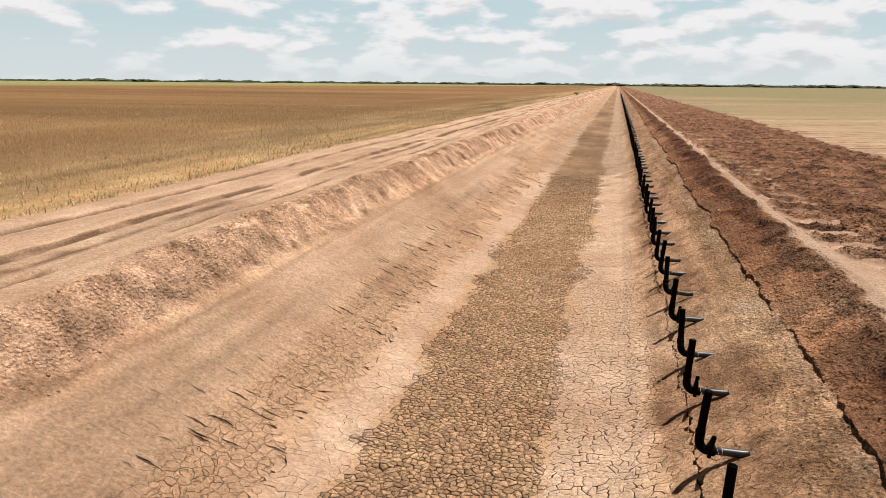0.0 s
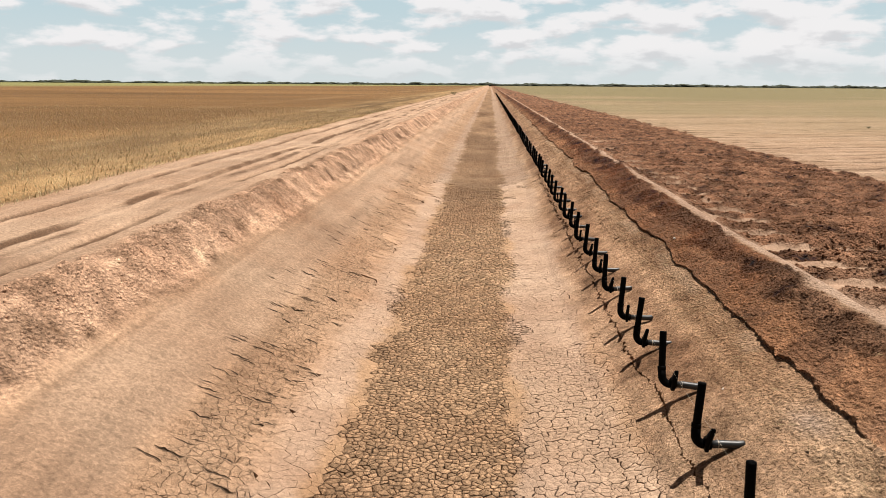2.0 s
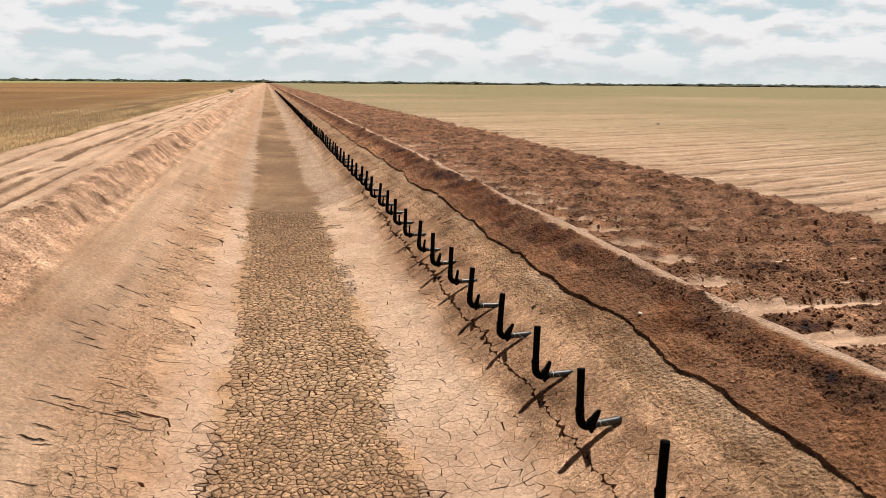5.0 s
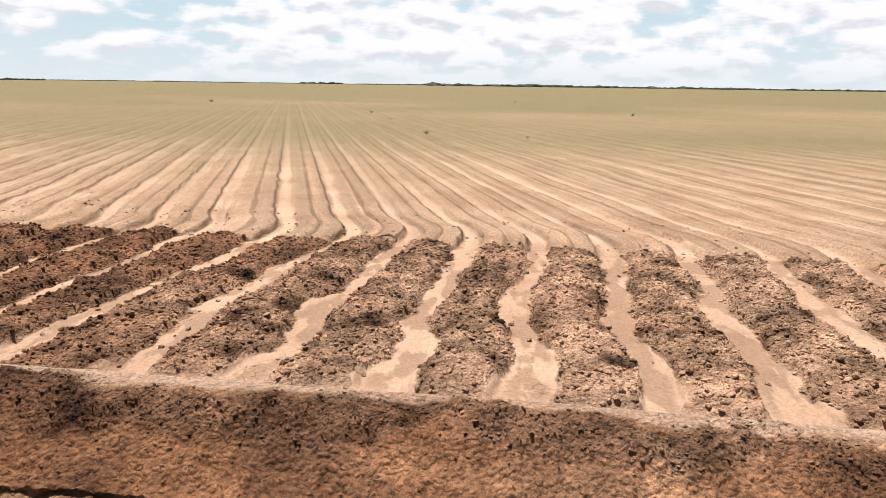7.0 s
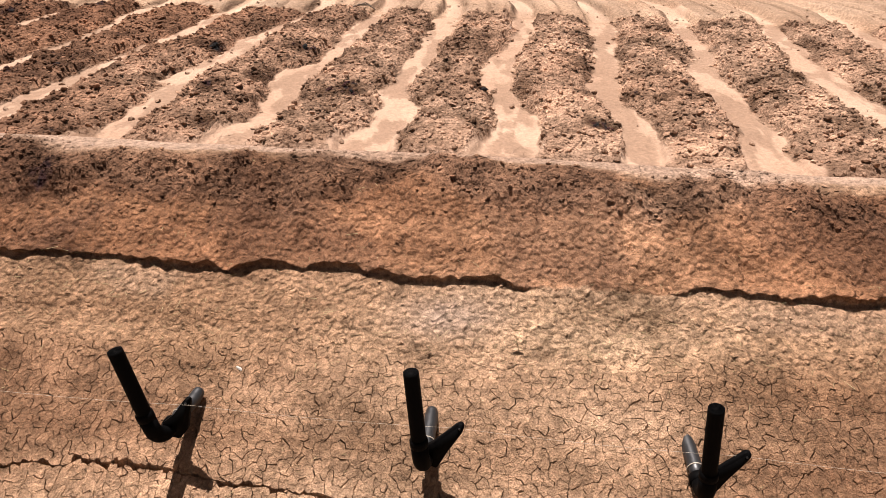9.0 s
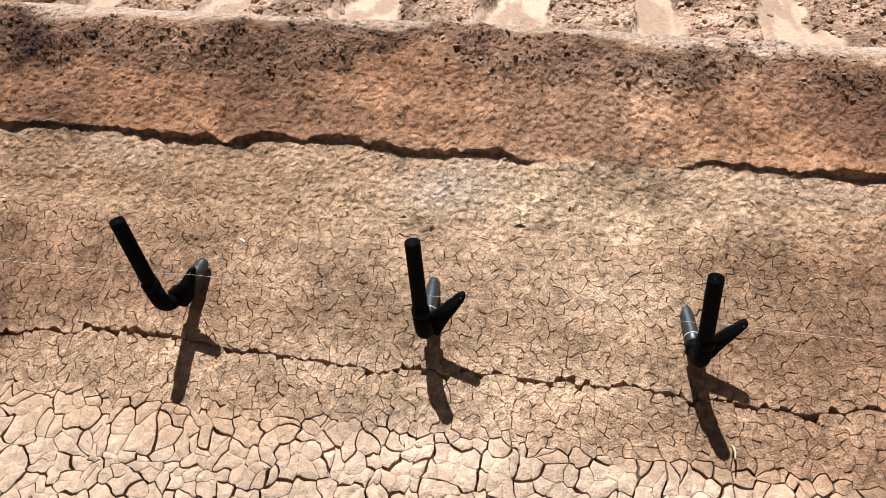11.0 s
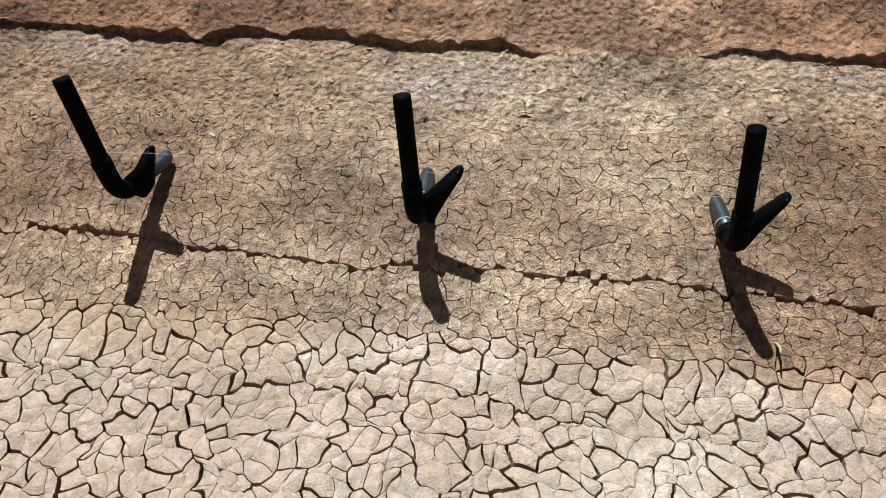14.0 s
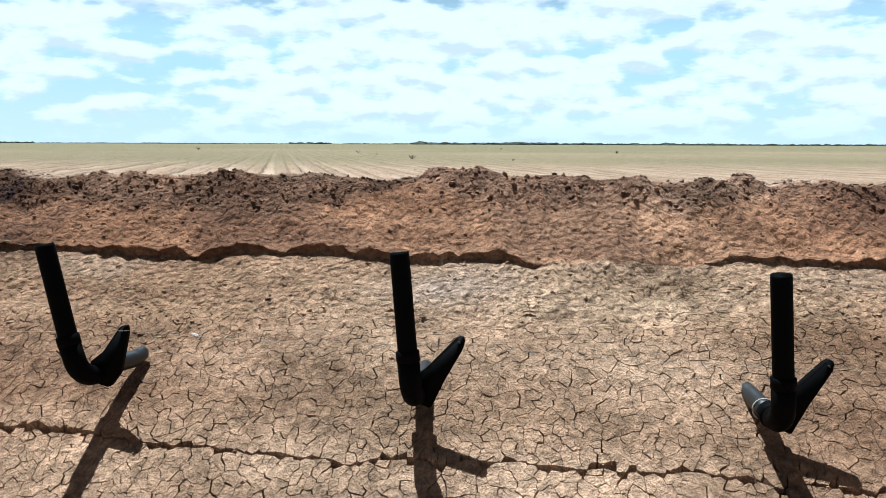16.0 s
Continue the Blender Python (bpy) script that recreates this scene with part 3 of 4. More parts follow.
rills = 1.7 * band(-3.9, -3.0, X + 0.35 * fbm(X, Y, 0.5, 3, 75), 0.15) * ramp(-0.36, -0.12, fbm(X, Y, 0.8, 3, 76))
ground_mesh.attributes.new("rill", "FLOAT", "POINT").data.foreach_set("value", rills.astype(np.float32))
crumbly = np.clip(band(0.45, 1.9, X, 0.1) + Z0[0]["bed"] + Z0[0]["bank"], 0, 1)
ground_mesh.attributes.new("crumbly", "FLOAT", "POINT").data.foreach_set("value", crumbly.astype(np.float32))
silt = np.clip(Z0[0]["channel"] + Z0[0]["furrow"] + 0.5 * Z0[0]["lip"] + 0.45 * band(-8.2, -2.7, X, 0.2) * (1 - Z0[0]["bank"]) + 0.4 * Z0[0]["field"], 0, 1)
ground_mesh.attributes.new("silt", "FLOAT", "POINT").data.foreach_set("value", silt.astype(np.float32))
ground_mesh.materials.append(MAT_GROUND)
ground = tagged(new("ground", ground_mesh), "dry tan clay ground with a drained ditch, earth banks and ploughed fields", "ground", kind="structure")


# ---- helpers for things ----
def part(name, bm, mat, parent, label="", smooth=True):
    me = bpy.data.meshes.new(name)
    bm.to_mesh(me)
    bm.free()
    for p in me.polygons:
        p.use_smooth = smooth
    me.materials.append(mat)
    ob = new(name, me)
    ob.parent = parent
    return tagged(ob, label)


def ring_tube(bm, path, radii, sides=14, caps=True):
    """A tube along path with its own radius at every point."""
    rings, prev = [], None
    pts = [Vector(p) for p in path]
    for i, p in enumerate(pts):
        d = (pts[min(i + 1, len(pts) - 1)] - pts[max(i - 1, 0)]).normalized()
        u = (prev - d * prev.dot(d)).normalized() if prev else d.orthogonal().normalized()
        prev = u
        v = d.cross(u)
        rings.append([bm.verts.new(p + radii[i] * (u * math.cos(a) + v * math.sin(a))) for a in (2 * math.pi * k / sides for k in range(sides))])
    for a, b in zip(rings, rings[1:]):
        for k in range(sides):
            bm.faces.new((a[k], a[(k + 1) % sides], b[(k + 1) % sides], b[k]))
    if caps:
        bm.faces.new(rings[0][::-1])
        bm.faces.new(rings[-1])
    return rings


def ground_at(x, y):
    return float(height(np.array([float(x)]), np.array([float(y)]))[0])


# ---- the siphon pipes ----
def build_siphon(lean, sides=20, outlet=0.31, rise=0.138, squat=False, pitch=0.0):
    root = tagged(new("siphon_pipe"), "black plastic siphon riser with elbow, outlet buried in the bank", "pipe", "siphon pipes along the ditch")
    r = 0.0275
    tip = pose(0, 0, 0.124) @ pose(0, 0, 0, -lean, pitch) @ pose(0, 0, -0.124)
    bm = bmesh.new()  # riser: open at the top, with a wall and an inside
    top, bot = Vector((0.012, 0, 0.545)), Vector((-0.012, 0, 0.232))
    ring_tube(bm, [bot, bot.lerp(top, 0.3), bot.lerp(top, 0.97), top, top, bot.lerp(top, 0.985), bot.lerp(top, 0.3)],
              [r, r, r, r - 0.0008, r - 0.004, r - 0.0045, r - 0.0045], sides, caps=False)
    bm.transform(tip)
    part("riser", bm, MAT_BLACK, root)
    bm = bmesh.new()
    ring_tube(bm, [bot + Vector((0, 0, 0.005)), bot + Vector((0.0005, 0, 0.008)), bot + Vector((0.001, 0, 0.036)), bot + Vector((0.001, 0, 0.04))], [r, r + 0.0055, r + 0.0055, r], sides, caps=False)
    bm.transform(tip)
    part("collar", bm, MAT_BLACK, root)
    bm = bmesh.new()
    path = [(-0.012, 0, 0.245), (-0.012, 0, 0.19)]
    for k in range(1, 9):
        a = math.radians(k * 78 / 8)
        path.append((-0.012 + 0.066 * (1 - math.cos(a)), 0, 0.19 - 0.066 * math.sin(a)))
    path.append((0.075, 0, 0.124))
    ring_tube(bm, path, [r + 0.004] * len(path), sides)
    ring_tube(bm, [(0.058, 0, 0.1245), (0.061, 0, 0.1245), (0.092, 0, 0.124), (0.095, 0, 0.124)], [r, r + 0.008, r + 0.008, r], sides)
    bm.transform(tip)
    part("elbow", bm, MAT_BLACK, root, "swept black elbow")
    bm = bmesh.new()
    run = Vector((outlet, 0, rise))
    ring_tube(bm, [(0.08, 0, 0.124), (0.14, 0, 0.127), run - Vector((0.05, 0, 0.013)), run - Vector((0.01, 0, 0.006)), run, run - Vector((0.004, 0, 0.004)), run - Vector((0.05, 0, 0.016))], [0.0245, 0.027, 0.028, 0.024, 0.018, 0.014, 0.013], sides)
    part("outlet_tube", bm, MAT_GREY, root, "weathered grey outlet tube")
    bm = bmesh.new()  # fin: a tapered, ribbed blade with a holed tip
    outline = [(-0.012, 0.10), (0.012, 0.170), (-0.035, 0.205), (-0.118, 0.292), (-0.134, 0.300), (-0.146, 0.290), (-0.138, 0.262), (-0.085, 0.168), (-0.045, 0.085)]
    if squat:  # a fin that has slumped towards its outlet
        outline = [(0.0, 0.10), (0.012, 0.165), (-0.03, 0.20), (-0.080, 0.276), (-0.091, 0.282), (-0.100, 0.274), (-0.098, 0.252), (-0.072, 0.13), (-0.04, 0.085)]
    a = [bm.verts.new((0.040 - 0.3 * y * squat, y, z)) for y, z in outline]
    b = [bm.verts.new((0.066 - 0.3 * y * squat, y, z)) for y, z in outline]
    bm.faces.new(a)
    bm.faces.new(b[::-1])
    for k in range(len(a)):
        bm.faces.new((a[k], b[k], b[(k + 1) % len(a)], a[(k + 1) % len(a)]))
    bmesh.ops.recalc_face_normals(bm, faces=bm.faces[:])
    bmesh.ops.bevel(bm, geom=bm.edges[:], offset=0.004, segments=2 if sides > 12 else 1, affect="EDGES")
    fin = part("fin", bm, MAT_BLACK, root, "tapered black fin with a holed tip")
    # grey plug added in place of the hole in the fin tip
    bm = bmesh.new()
    ring_tube(bm, [(0.036, -0.088 if squat else -0.128, 0.266 if squat else 0.283), (0.069, -0.088 if squat else -0.128, 0.266 if squat else 0.283)], [0.004, 0.004], 10)
    if squat:
        bm.transform(pose(0.024, 0, 0))
    part("hole_plug", bm, MAT_GREY, fin, "small grey plug in place of the fin hole")
    bm = bmesh.new()
    ring_tube(bm, [(0.135, 0.031 * math.cos(t), 0.123 + 0.031 * math.sin(t)) for t in (2 * math.pi * k / 16 for k in range(17))], [0.0022] * 17, 6, caps=False)
    part("tie", bm, MAT_TIE, root, "pale twine tie")
    return root


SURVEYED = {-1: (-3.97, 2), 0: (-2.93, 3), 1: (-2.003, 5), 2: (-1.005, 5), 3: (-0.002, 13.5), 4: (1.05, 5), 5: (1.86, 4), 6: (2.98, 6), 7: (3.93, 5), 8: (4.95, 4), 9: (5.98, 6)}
rng = random.Random(4)
fins, built = [], {}
for k in range(-4, 200):
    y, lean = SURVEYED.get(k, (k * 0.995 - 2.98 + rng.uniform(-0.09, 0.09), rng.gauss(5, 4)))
    x = -0.005 + rng.uniform(-0.015, 0.015) + {1: 0.025, 3: 0.03}.get(k, 0.0)
    yaw = {1: 4.0, 2: 2.0, 3: -6.0}.get(k, rng.uniform(-8, 8))
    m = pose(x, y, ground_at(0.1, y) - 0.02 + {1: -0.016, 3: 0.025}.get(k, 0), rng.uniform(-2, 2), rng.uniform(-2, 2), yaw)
    kind = min((1.5, 5, 9, 13.5), key=lambda v: abs(v - lean))
    key = (kind, k < 25, k if k in (1, 3) else 0)
    if key in built:
        copy_thing(built[key], m)
    else:
        built[key] = build_siphon(kind, 20 if k < 25 else 9, 0.29 if k == 3 else 0.315, 0.128 if k == 3 else 0.138, k == 3, {1: -4.0, 3: -3.0}.get(k, 0.0))
        built[key].matrix_basis = m
    if k < 60:
        fins.append(m @ Vector((0.055, -0.12, 0.272)))

# twine strung from fin to fin
pts = []
for a, b in zip(fins, fins[1:]):
    for s in range(6):
        t = s / 6
        p = a.lerp(b, t)
        p.z -= 0.03 * 4 * t * (1 - t) * 0.4
        pts.append(p)
bm = bmesh.new()
ring_tube(bm, pts, [0.0005] * len(pts), 5)
me = bpy.data.meshes.new("twine")
bm.to_mesh(me)
bm.free()
me.materials.append(MAT_TIE)
tagged(new("twine", me), "thin pale twine strung along the siphon fins", "string")


# ---- clods, straw, stubble ----
def icosahedron():
    p = (1 + 5 ** 0.5) / 2
    v = np.array([(-1, p, 0), (1, p, 0), (-1, -p, 0), (1, -p, 0), (0, -1, p), (0, 1, p), (0, -1, -p), (0, 1, -p), (p, 0, -1), (p, 0, 1), (-p, 0, -1), (-p, 0, 1)])
    f = np.array([(0, 11, 5), (0, 5, 1), (0, 1, 7), (0, 7, 10), (0, 10, 11), (1, 5, 9), (5, 11, 4), (11, 10, 2), (10, 7, 6), (7, 1, 8),
                  (3, 9, 4), (3, 4, 2), (3, 2, 6), (3, 6, 8), (3, 8, 9), (4, 9, 5), (2, 4, 11), (6, 2, 10), (8, 6, 7), (9, 8, 1)])
    return v / np.linalg.norm(v[0]), f


def tetrahedron():
    v = np.array([(1, 0, -0.3), (-0.5, 0.87, -0.3), (-0.5, -0.87, -0.3), (0, 0, 1)]) * 1.2
    return v, np.array([(0, 1, 3), (1, 2, 3), (2, 0, 3), (1, 0, 2)])


def octahedron():
    v = np.array([(1, 0, 0), (-1, 0, 0), (0, 1, 0), (0, -1, 0), (0, 0, 1), (0, 0, -1)], float)
    f = np.array([(0, 2, 4), (2, 1, 4), (1, 3, 4), (3, 0, 4), (2, 0, 5), (1, 2, 5), (3, 1, 5), (0, 3, 5)])
    return v, f


def scatter_clods(name, label, x, y, size, sink=0.3, tall=0.7, plain=0.015):
    """Broken lumps of soil: the small ones simpler than the large ones."""
    rg = np.random.default_rng(len(x))
    zz = height(x, y)
    V, F, CX, CY, at = [], [], [], [], 0
    for (v, f), pick in ((tetrahedron(), size < plain), (octahedron(), (size >= plain) & (size < 0.015)), (icosahedron(), size >= 0.015)):
        n, k = int(pick.sum()), len(v)
        if not n:
            continue
        sz, px0, py0, pz0 = size[pick], x[pick], y[pick], zz[pick]
        p = v[None] * (1 + rg.uniform(-0.24, 0.24, (n, k, 1))) * sz[:, None, None] * rg.uniform(0.6, 1.3, (n, 1, 3)) * np.array((1, 1, tall))
        a, b = rg.uniform(0, 6.283, n)[:, None], rg.normal(0, 0.5, n)[:, None]
        qx, qz = p[..., 0] * np.cos(b) - p[..., 2] * np.sin(b), p[..., 0] * np.sin(b) + p[..., 2] * np.cos(b)
        px, py = qx * np.cos(a) - p[..., 1] * np.sin(a), qx * np.sin(a) + p[..., 1] * np.cos(a)
        V.append(np.stack([px + px0[:, None], py + py0[:, None], qz + (pz0 + sz * (0.5 - sink))[:, None]], -1).reshape(-1, 3))
        F.append((f[None] + k * np.arange(n)[:, None, None]).reshape(-1, 3) + at)
        at += n * k
        CX.append(np.repeat(px0, k))
        CY.append(np.repeat(py0, k))
    CX, CY = np.concatenate(CX), np.concatenate(CY)
    me = mesh_from_arrays(name, np.concatenate(V), np.concatenate(F), False)
    set_soil(me, CX, CY, zones(CX, CY))
    me.materials.append(MAT_CLOD)
    return tagged(new(name, me), label, "clods", kind="stuff")


def throw(n, x0, x1, y0, y1, seed, power=1.0):
    rg = np.random.default_rng(seed)
    return rg.uniform(x0, x1, n), y0 + (y1 - y0) * rg.uniform(0, 1, n) ** power, rg


def sown(name, label, zone, spots, small, large, power, seed, sink=0.3, tall=0.7, plain=0.015):
    """Clods strewn over stretches (count, x0, x1, y0, y1), kept where the ground is of that kind."""
    xs, ys = [], []
    for i, (n, x0, x1, y0, y1) in enumerate(spots):
        x, y, rg = throw(n, x0, x1, y0, y1, seed + i)
        keep = rg.uniform(0, 1, n) < zones(x, y)[0][zone]
        xs.append(x[keep])
        ys.append(y[keep])
    x, y = np.concatenate(xs), np.concatenate(ys)
    rg = np.random.default_rng(seed + 50)
    return scatter_clods(name, label, x, y, small + large * rg.uniform(0, 1, len(x)) ** power, sink, tall, plain)


sown("bed_clods", "brown broken clods covering the raised furrow beds", "bed", ((52000, 2.3, 8.5, -6.5, 7), (14000, 2.3, 8.5, 7, 22), (4000, 2.6, 8.5, 22, 45)), 0.006, 0.025, 2.7, 111, 0.28, 0.6, 0.0)
sown("crest_clods", "dark brown clods heaped along the bank crest", "dark", ((22000, 1.2, 2.12, -4.5, 6), (8000, 1.2, 2.12, 6, 30)), 0.004, 0.012, 3, 121, 0.3, 0.58, 0.0)
sown("bank_clods", "tan earth clods on the cut face of the far bank", "bank", ((9000, -5.5, -4.4, -7, 10), (3000, -5.5, -4.4, 10, 40)), 0.004, 0.016, 7, 131, 0.5, 0.6, 0.0)
sown("bank_crumbs", "small red-brown soil crumbs on the upper bank", "red", ((7000, 0.9, 1.7, -4.5, 4),), 0.003, 0.010, 5, 141, 0.5, 0.55, 0.0)
sown("ledge_foot_crumbs", "small tan soil crumbs below the eroded ledge", "straw", ((14000, 0.35, 0.98, -4.5, 6),), 0.0025, 0.011, 5, 151, 0.45, 0.55, 0.0)
x, y, rg = throw(1300, -0.15, 0.6, -4.5, 5, 14)
scatter_clods("loose_crumbs", "small loose crumbs on the cracked bank", x, y, 0.0025 + 0.006 * rg.uniform(0, 1, len(x)) ** 4, 0.45, 0.55, 0.0)
x, y, rg = throw(2600, 2.2, 10.5, -6, 12, 15)
keep = rg.uniform(0, 1, len(x)) > zones(x, y)[0]["bed"]
x, y = x[keep], y[keep]
scatter_clods("furrow_crumbs", "small crumbs of soil in the pale furrows", x, y, 0.005 + 0.03 * rg.uniform(0, 1, len(x)) ** 6)
x, y, rg = throw(15000, 0, 1, 0, 1, 19)
x = 8.2 + 26 * x ** 1.8
y = -12 + 34 * y + (x - 8.79) * FURROW_SLOPE
scatter_clods("field_crumbs", "small soil crumbs strewn over the furrowed field", x, y, 0.005 + 0.016 * rg.uniform(0, 1, len(x)) ** 6, 0.4)
# crumbled lip of the ledge
yy = np.random.default_rng(16).uniform(-4, 14, 4200)
yy = yy[ledge_on(yy) > 0.6]
xx = ledge_x(yy) + np.random.default_rng(17).normal(0.01, 0.02, len(yy))
scatter_clods("ledge_crumbs", "dark crumbs along the broken edge of the eroded ledge", xx, yy, 0.003 + 0.009 * np.random.default_rng(18).uniform(0, 1, len(yy)) ** 3, 0.5, 0.7, 0.0)


def scatter_blades(name, label, mat, x, y, length, width, flat, seed, category):
    """Three-sided slivers: upright stubble, or straws lying on the soil."""
    rg = np.random.default_rng(seed)
    n = len(x)
    a = rg.uniform(0, 6.283, n)
    tilt = rg.uniform(1.35, 1.55, n) if flat else rg.normal(0, 0.95, n)
    d = np.stack([np.sin(tilt) * np.cos(a), np.sin(tilt) * np.sin(a), np.abs(np.cos(tilt))], 1)
    base = np.stack([x, y, height(x, y) + (width if flat else -0.01)], 1)
    ring = []
    for k in range(3):
        b = a + 2.094 * k
        off = np.stack([np.cos(b), np.sin(b), np.zeros(n)], 1) if not flat else np.stack([-np.sin(a) * np.cos(2.094 * k), np.cos(a) * np.cos(2.094 * k), np.full(n, math.sin(2.094 * k))], 1)
        ring.append(base + off * (width[:, None] if hasattr(width, "shape") else width))
    tip = base + d * length[:, None]
    V = np.stack(ring + [tip], 1).reshape(-1, 3)
    f = np.array([(0, 1, 3), (1, 2, 3), (2, 0, 3)])
    F = (f[None] + 4 * np.arange(n)[:, None, None]).reshape(-1, 3)
    me = mesh_from_arrays(name, V, F, False)
    me.materials.append(mat)
    return tagged(new(name, me), label, category, kind="stuff")


rg = np.random.default_rng(21)
n = 27000
x = -8.25 - 26 * rg.uniform(0, 1, n) ** 1.7
y = -5 + 55 * rg.uniform(0, 1, n) ** 1.3
x = np.round(x / 0.33) * 0.33 + rg.normal(0, 0.05, n)
scatter_blades("stubble", "straw-yellow cut stubble standing in rows", MAT_STUBBLE, x, y, rg.uniform(0.05, 0.13, n), rg.uniform(0.006, 0.012, n), False, 22, "stubble")
n = 1300
x, y = rg.normal(0.72, 0.16, n), rg.uniform(-4.5, 9, n)
scatter_blades("straw", "loose pale straw lying below the eroded ledge", MAT_STRAW, x, y, rg.uniform(0.02, 0.10, n), np.full(n, 0.0016), True, 23, "straw")
n = 260
x, y = rg.uniform(-0.6, 1.6, n), rg.uniform(-4.5, 6, n)
scatter_blades("straw_scraps", "scattered scraps of straw on the bank", MAT_STRAW, x, y, rg.uniform(0.015, 0.07, n), np.full(n, 0.0018), True, 24, "straw")


# ---- distance ----
def far_trees(name, label, az0, az1, dist, tall, count, seed):
    """Dark clumped trees on the skyline between two bearings (degrees clockwise from the ditch)."""
    rg = np.random.default_rng(seed)
    v, f = octahedron()
    az = np.radians(rg.uniform(az0, az1, count))
    d = dist * rg.uniform(0.9, 1.12, count)
    s = 0.55 * tall * (0.45 + 0.35 * rg.uniform(0, 1, count) ** 2) * (1 + 0.5 * fbm(az * 40, az * 0, 1.0, 3, seed))
    p = v[None] * (1 + rg.uniform(-0.35, 0.35, (count, 6, 1))) * s[:, None, None] * np.array((2.6, 2.6, 0.55))
    cx, cy = d * np.sin(az), d * np.cos(az)
    V = np.stack([p[..., 0] + cx[:, None], p[..., 1] + cy[:, None], p[..., 2] + (s * rg.uniform(0.0, 1.25, count))[:, None]], -1).reshape(-1, 3)
    F = (f[None] + 6 * np.arange(count)[:, None, None]).reshape(-1, 3)
    me = mesh_from_arrays(name, V, F, False)
    me.materials.append(MAT_TREE)
    return tagged(new(name, me), label, "trees", kind="stuff")


far_trees("far_tree_belt", "dark green belt of distant trees along the skyline", -62, 46, 1750, 8.0, 11000, 31)
far_trees("far_tree_belt", "low tapering end of the distant tree belt", 44, 54, 2500, 9, 500, 34)
far_trees("far_tree_belt", "faint thin line of very distant trees", 52, 84, 4300, 7, 5000, 35)
far_trees("far_tree_belt", "thin distant line of dark trees on the skyline", 82.4, 150, 3000, 13, 5200, 32)
far_trees("far_tree_clump", "small dark clump of distant trees", 71, 74, 3400, 14, 120, 36)
far_trees("far_tree_clump", "small dark clump of distant trees", 80.2, 82.6, 2700, 15, 150, 33)


def weed(name, x, y, size, seed, label):
    """A small dry bush: stems with many leaves."""
    rw = random.Random(seed)
    root = tagged(new(name), label, "weed")
    z = ground_at(x, y)
    root.location = (x, y, z)
    bm = bmesh.new()
    bl = bmesh.new()
    for s in range(7):
        a, t = rw.uniform(0, 6.28), rw.uniform(0.2, 0.9)
        tip = Vector((math.cos(a) * t, math.sin(a) * t, rw.uniform(0.5, 1.0))) * size
        ring_tube(bm, [(0, 0, -0.02), tip * 0.5 + Vector((0, 0, 0.05 * size)), tip], [0.035 * size, 0.025 * size, 0.01 * size], 5)
        for q in range(14):
            c = tip * rw.uniform(0.35, 1.05) + Vector((rw.gauss(0, 0.1), rw.gauss(0, 0.1), rw.gauss(0, 0.08))) * size
            u = Vector((rw.gauss(0, 1), rw.gauss(0, 1), rw.gauss(0, 1))).normalized()
            w = u.orthogonal().normalized()
            l = size * rw.uniform(0.08, 0.16)
            quad = [bl.verts.new(c + u * l), bl.verts.new(c + w * l * 0.35), bl.verts.new(c - u * l), bl.verts.new(c - w * l * 0.35)]
            bl.faces.new(quad)
    part("stem", bm, MAT_WOOD, root)
    part("leaves", bl, MAT_WEED, root)
    return root


for i, (x, y, s) in enumerate(((28.0, 3.94, 0.28), (49.7, 11.6, 0.32), (40.1, 8.1, 0.2), (52.5, -6.3, 0.35), (18.1, 35.4, 0.25), (27.7, -0.1, 0.16), (70, 33, 0.5), (90, 4, 0.4), (60, 60, 0.4))):
    weed("weed", 1.1 * x + 0.21, 1.1 * y + 0.135, 0.7 * s, 50 + i, "small dry bush growing alone in the bare field")
weed("weed", -7.2, 118, 0.6, 70, "thin dry bush beside the far end of the ditch bank")


def lump(name, x, y, size, mat, label, category, seed):
    bm = bmesh.new()
    bmesh.ops.create_icosphere(bm, subdivisions=2, radius=1)
    o = Vector((seed * 3.1, 0, 0))
    for v in bm.verts:
        v.co *= 1 + 0.5 * noise.noise(v.co * 1.4 + o)
        v.co = Vector((v.co.x * size[0], v.co.y * size[1], v.co.z * size[2]))
    me = bpy.data.meshes.new(name)
    bm.to_mesh(me)
    bm.free()
    me.materials.append(mat)
    ob = new(name, me)
    ob.location, ob.rotation_euler = (x, y, ground_at(x, y) + size[2] * 0.35), (0, 0, seed * 1.3)
    return tagged(ob, label, category)


lump("stone", 1.07, 4.26, (0.03, 0.02, 0.014), MAT_STONE, "small white chalky stone on the red bank", "stone", 1)
lump("stone", 0.42, -0.16, (0.006, 0.022, 0.005), MAT_STONE, "white sliver of stone lying on the cracked bank", "stone", 2)


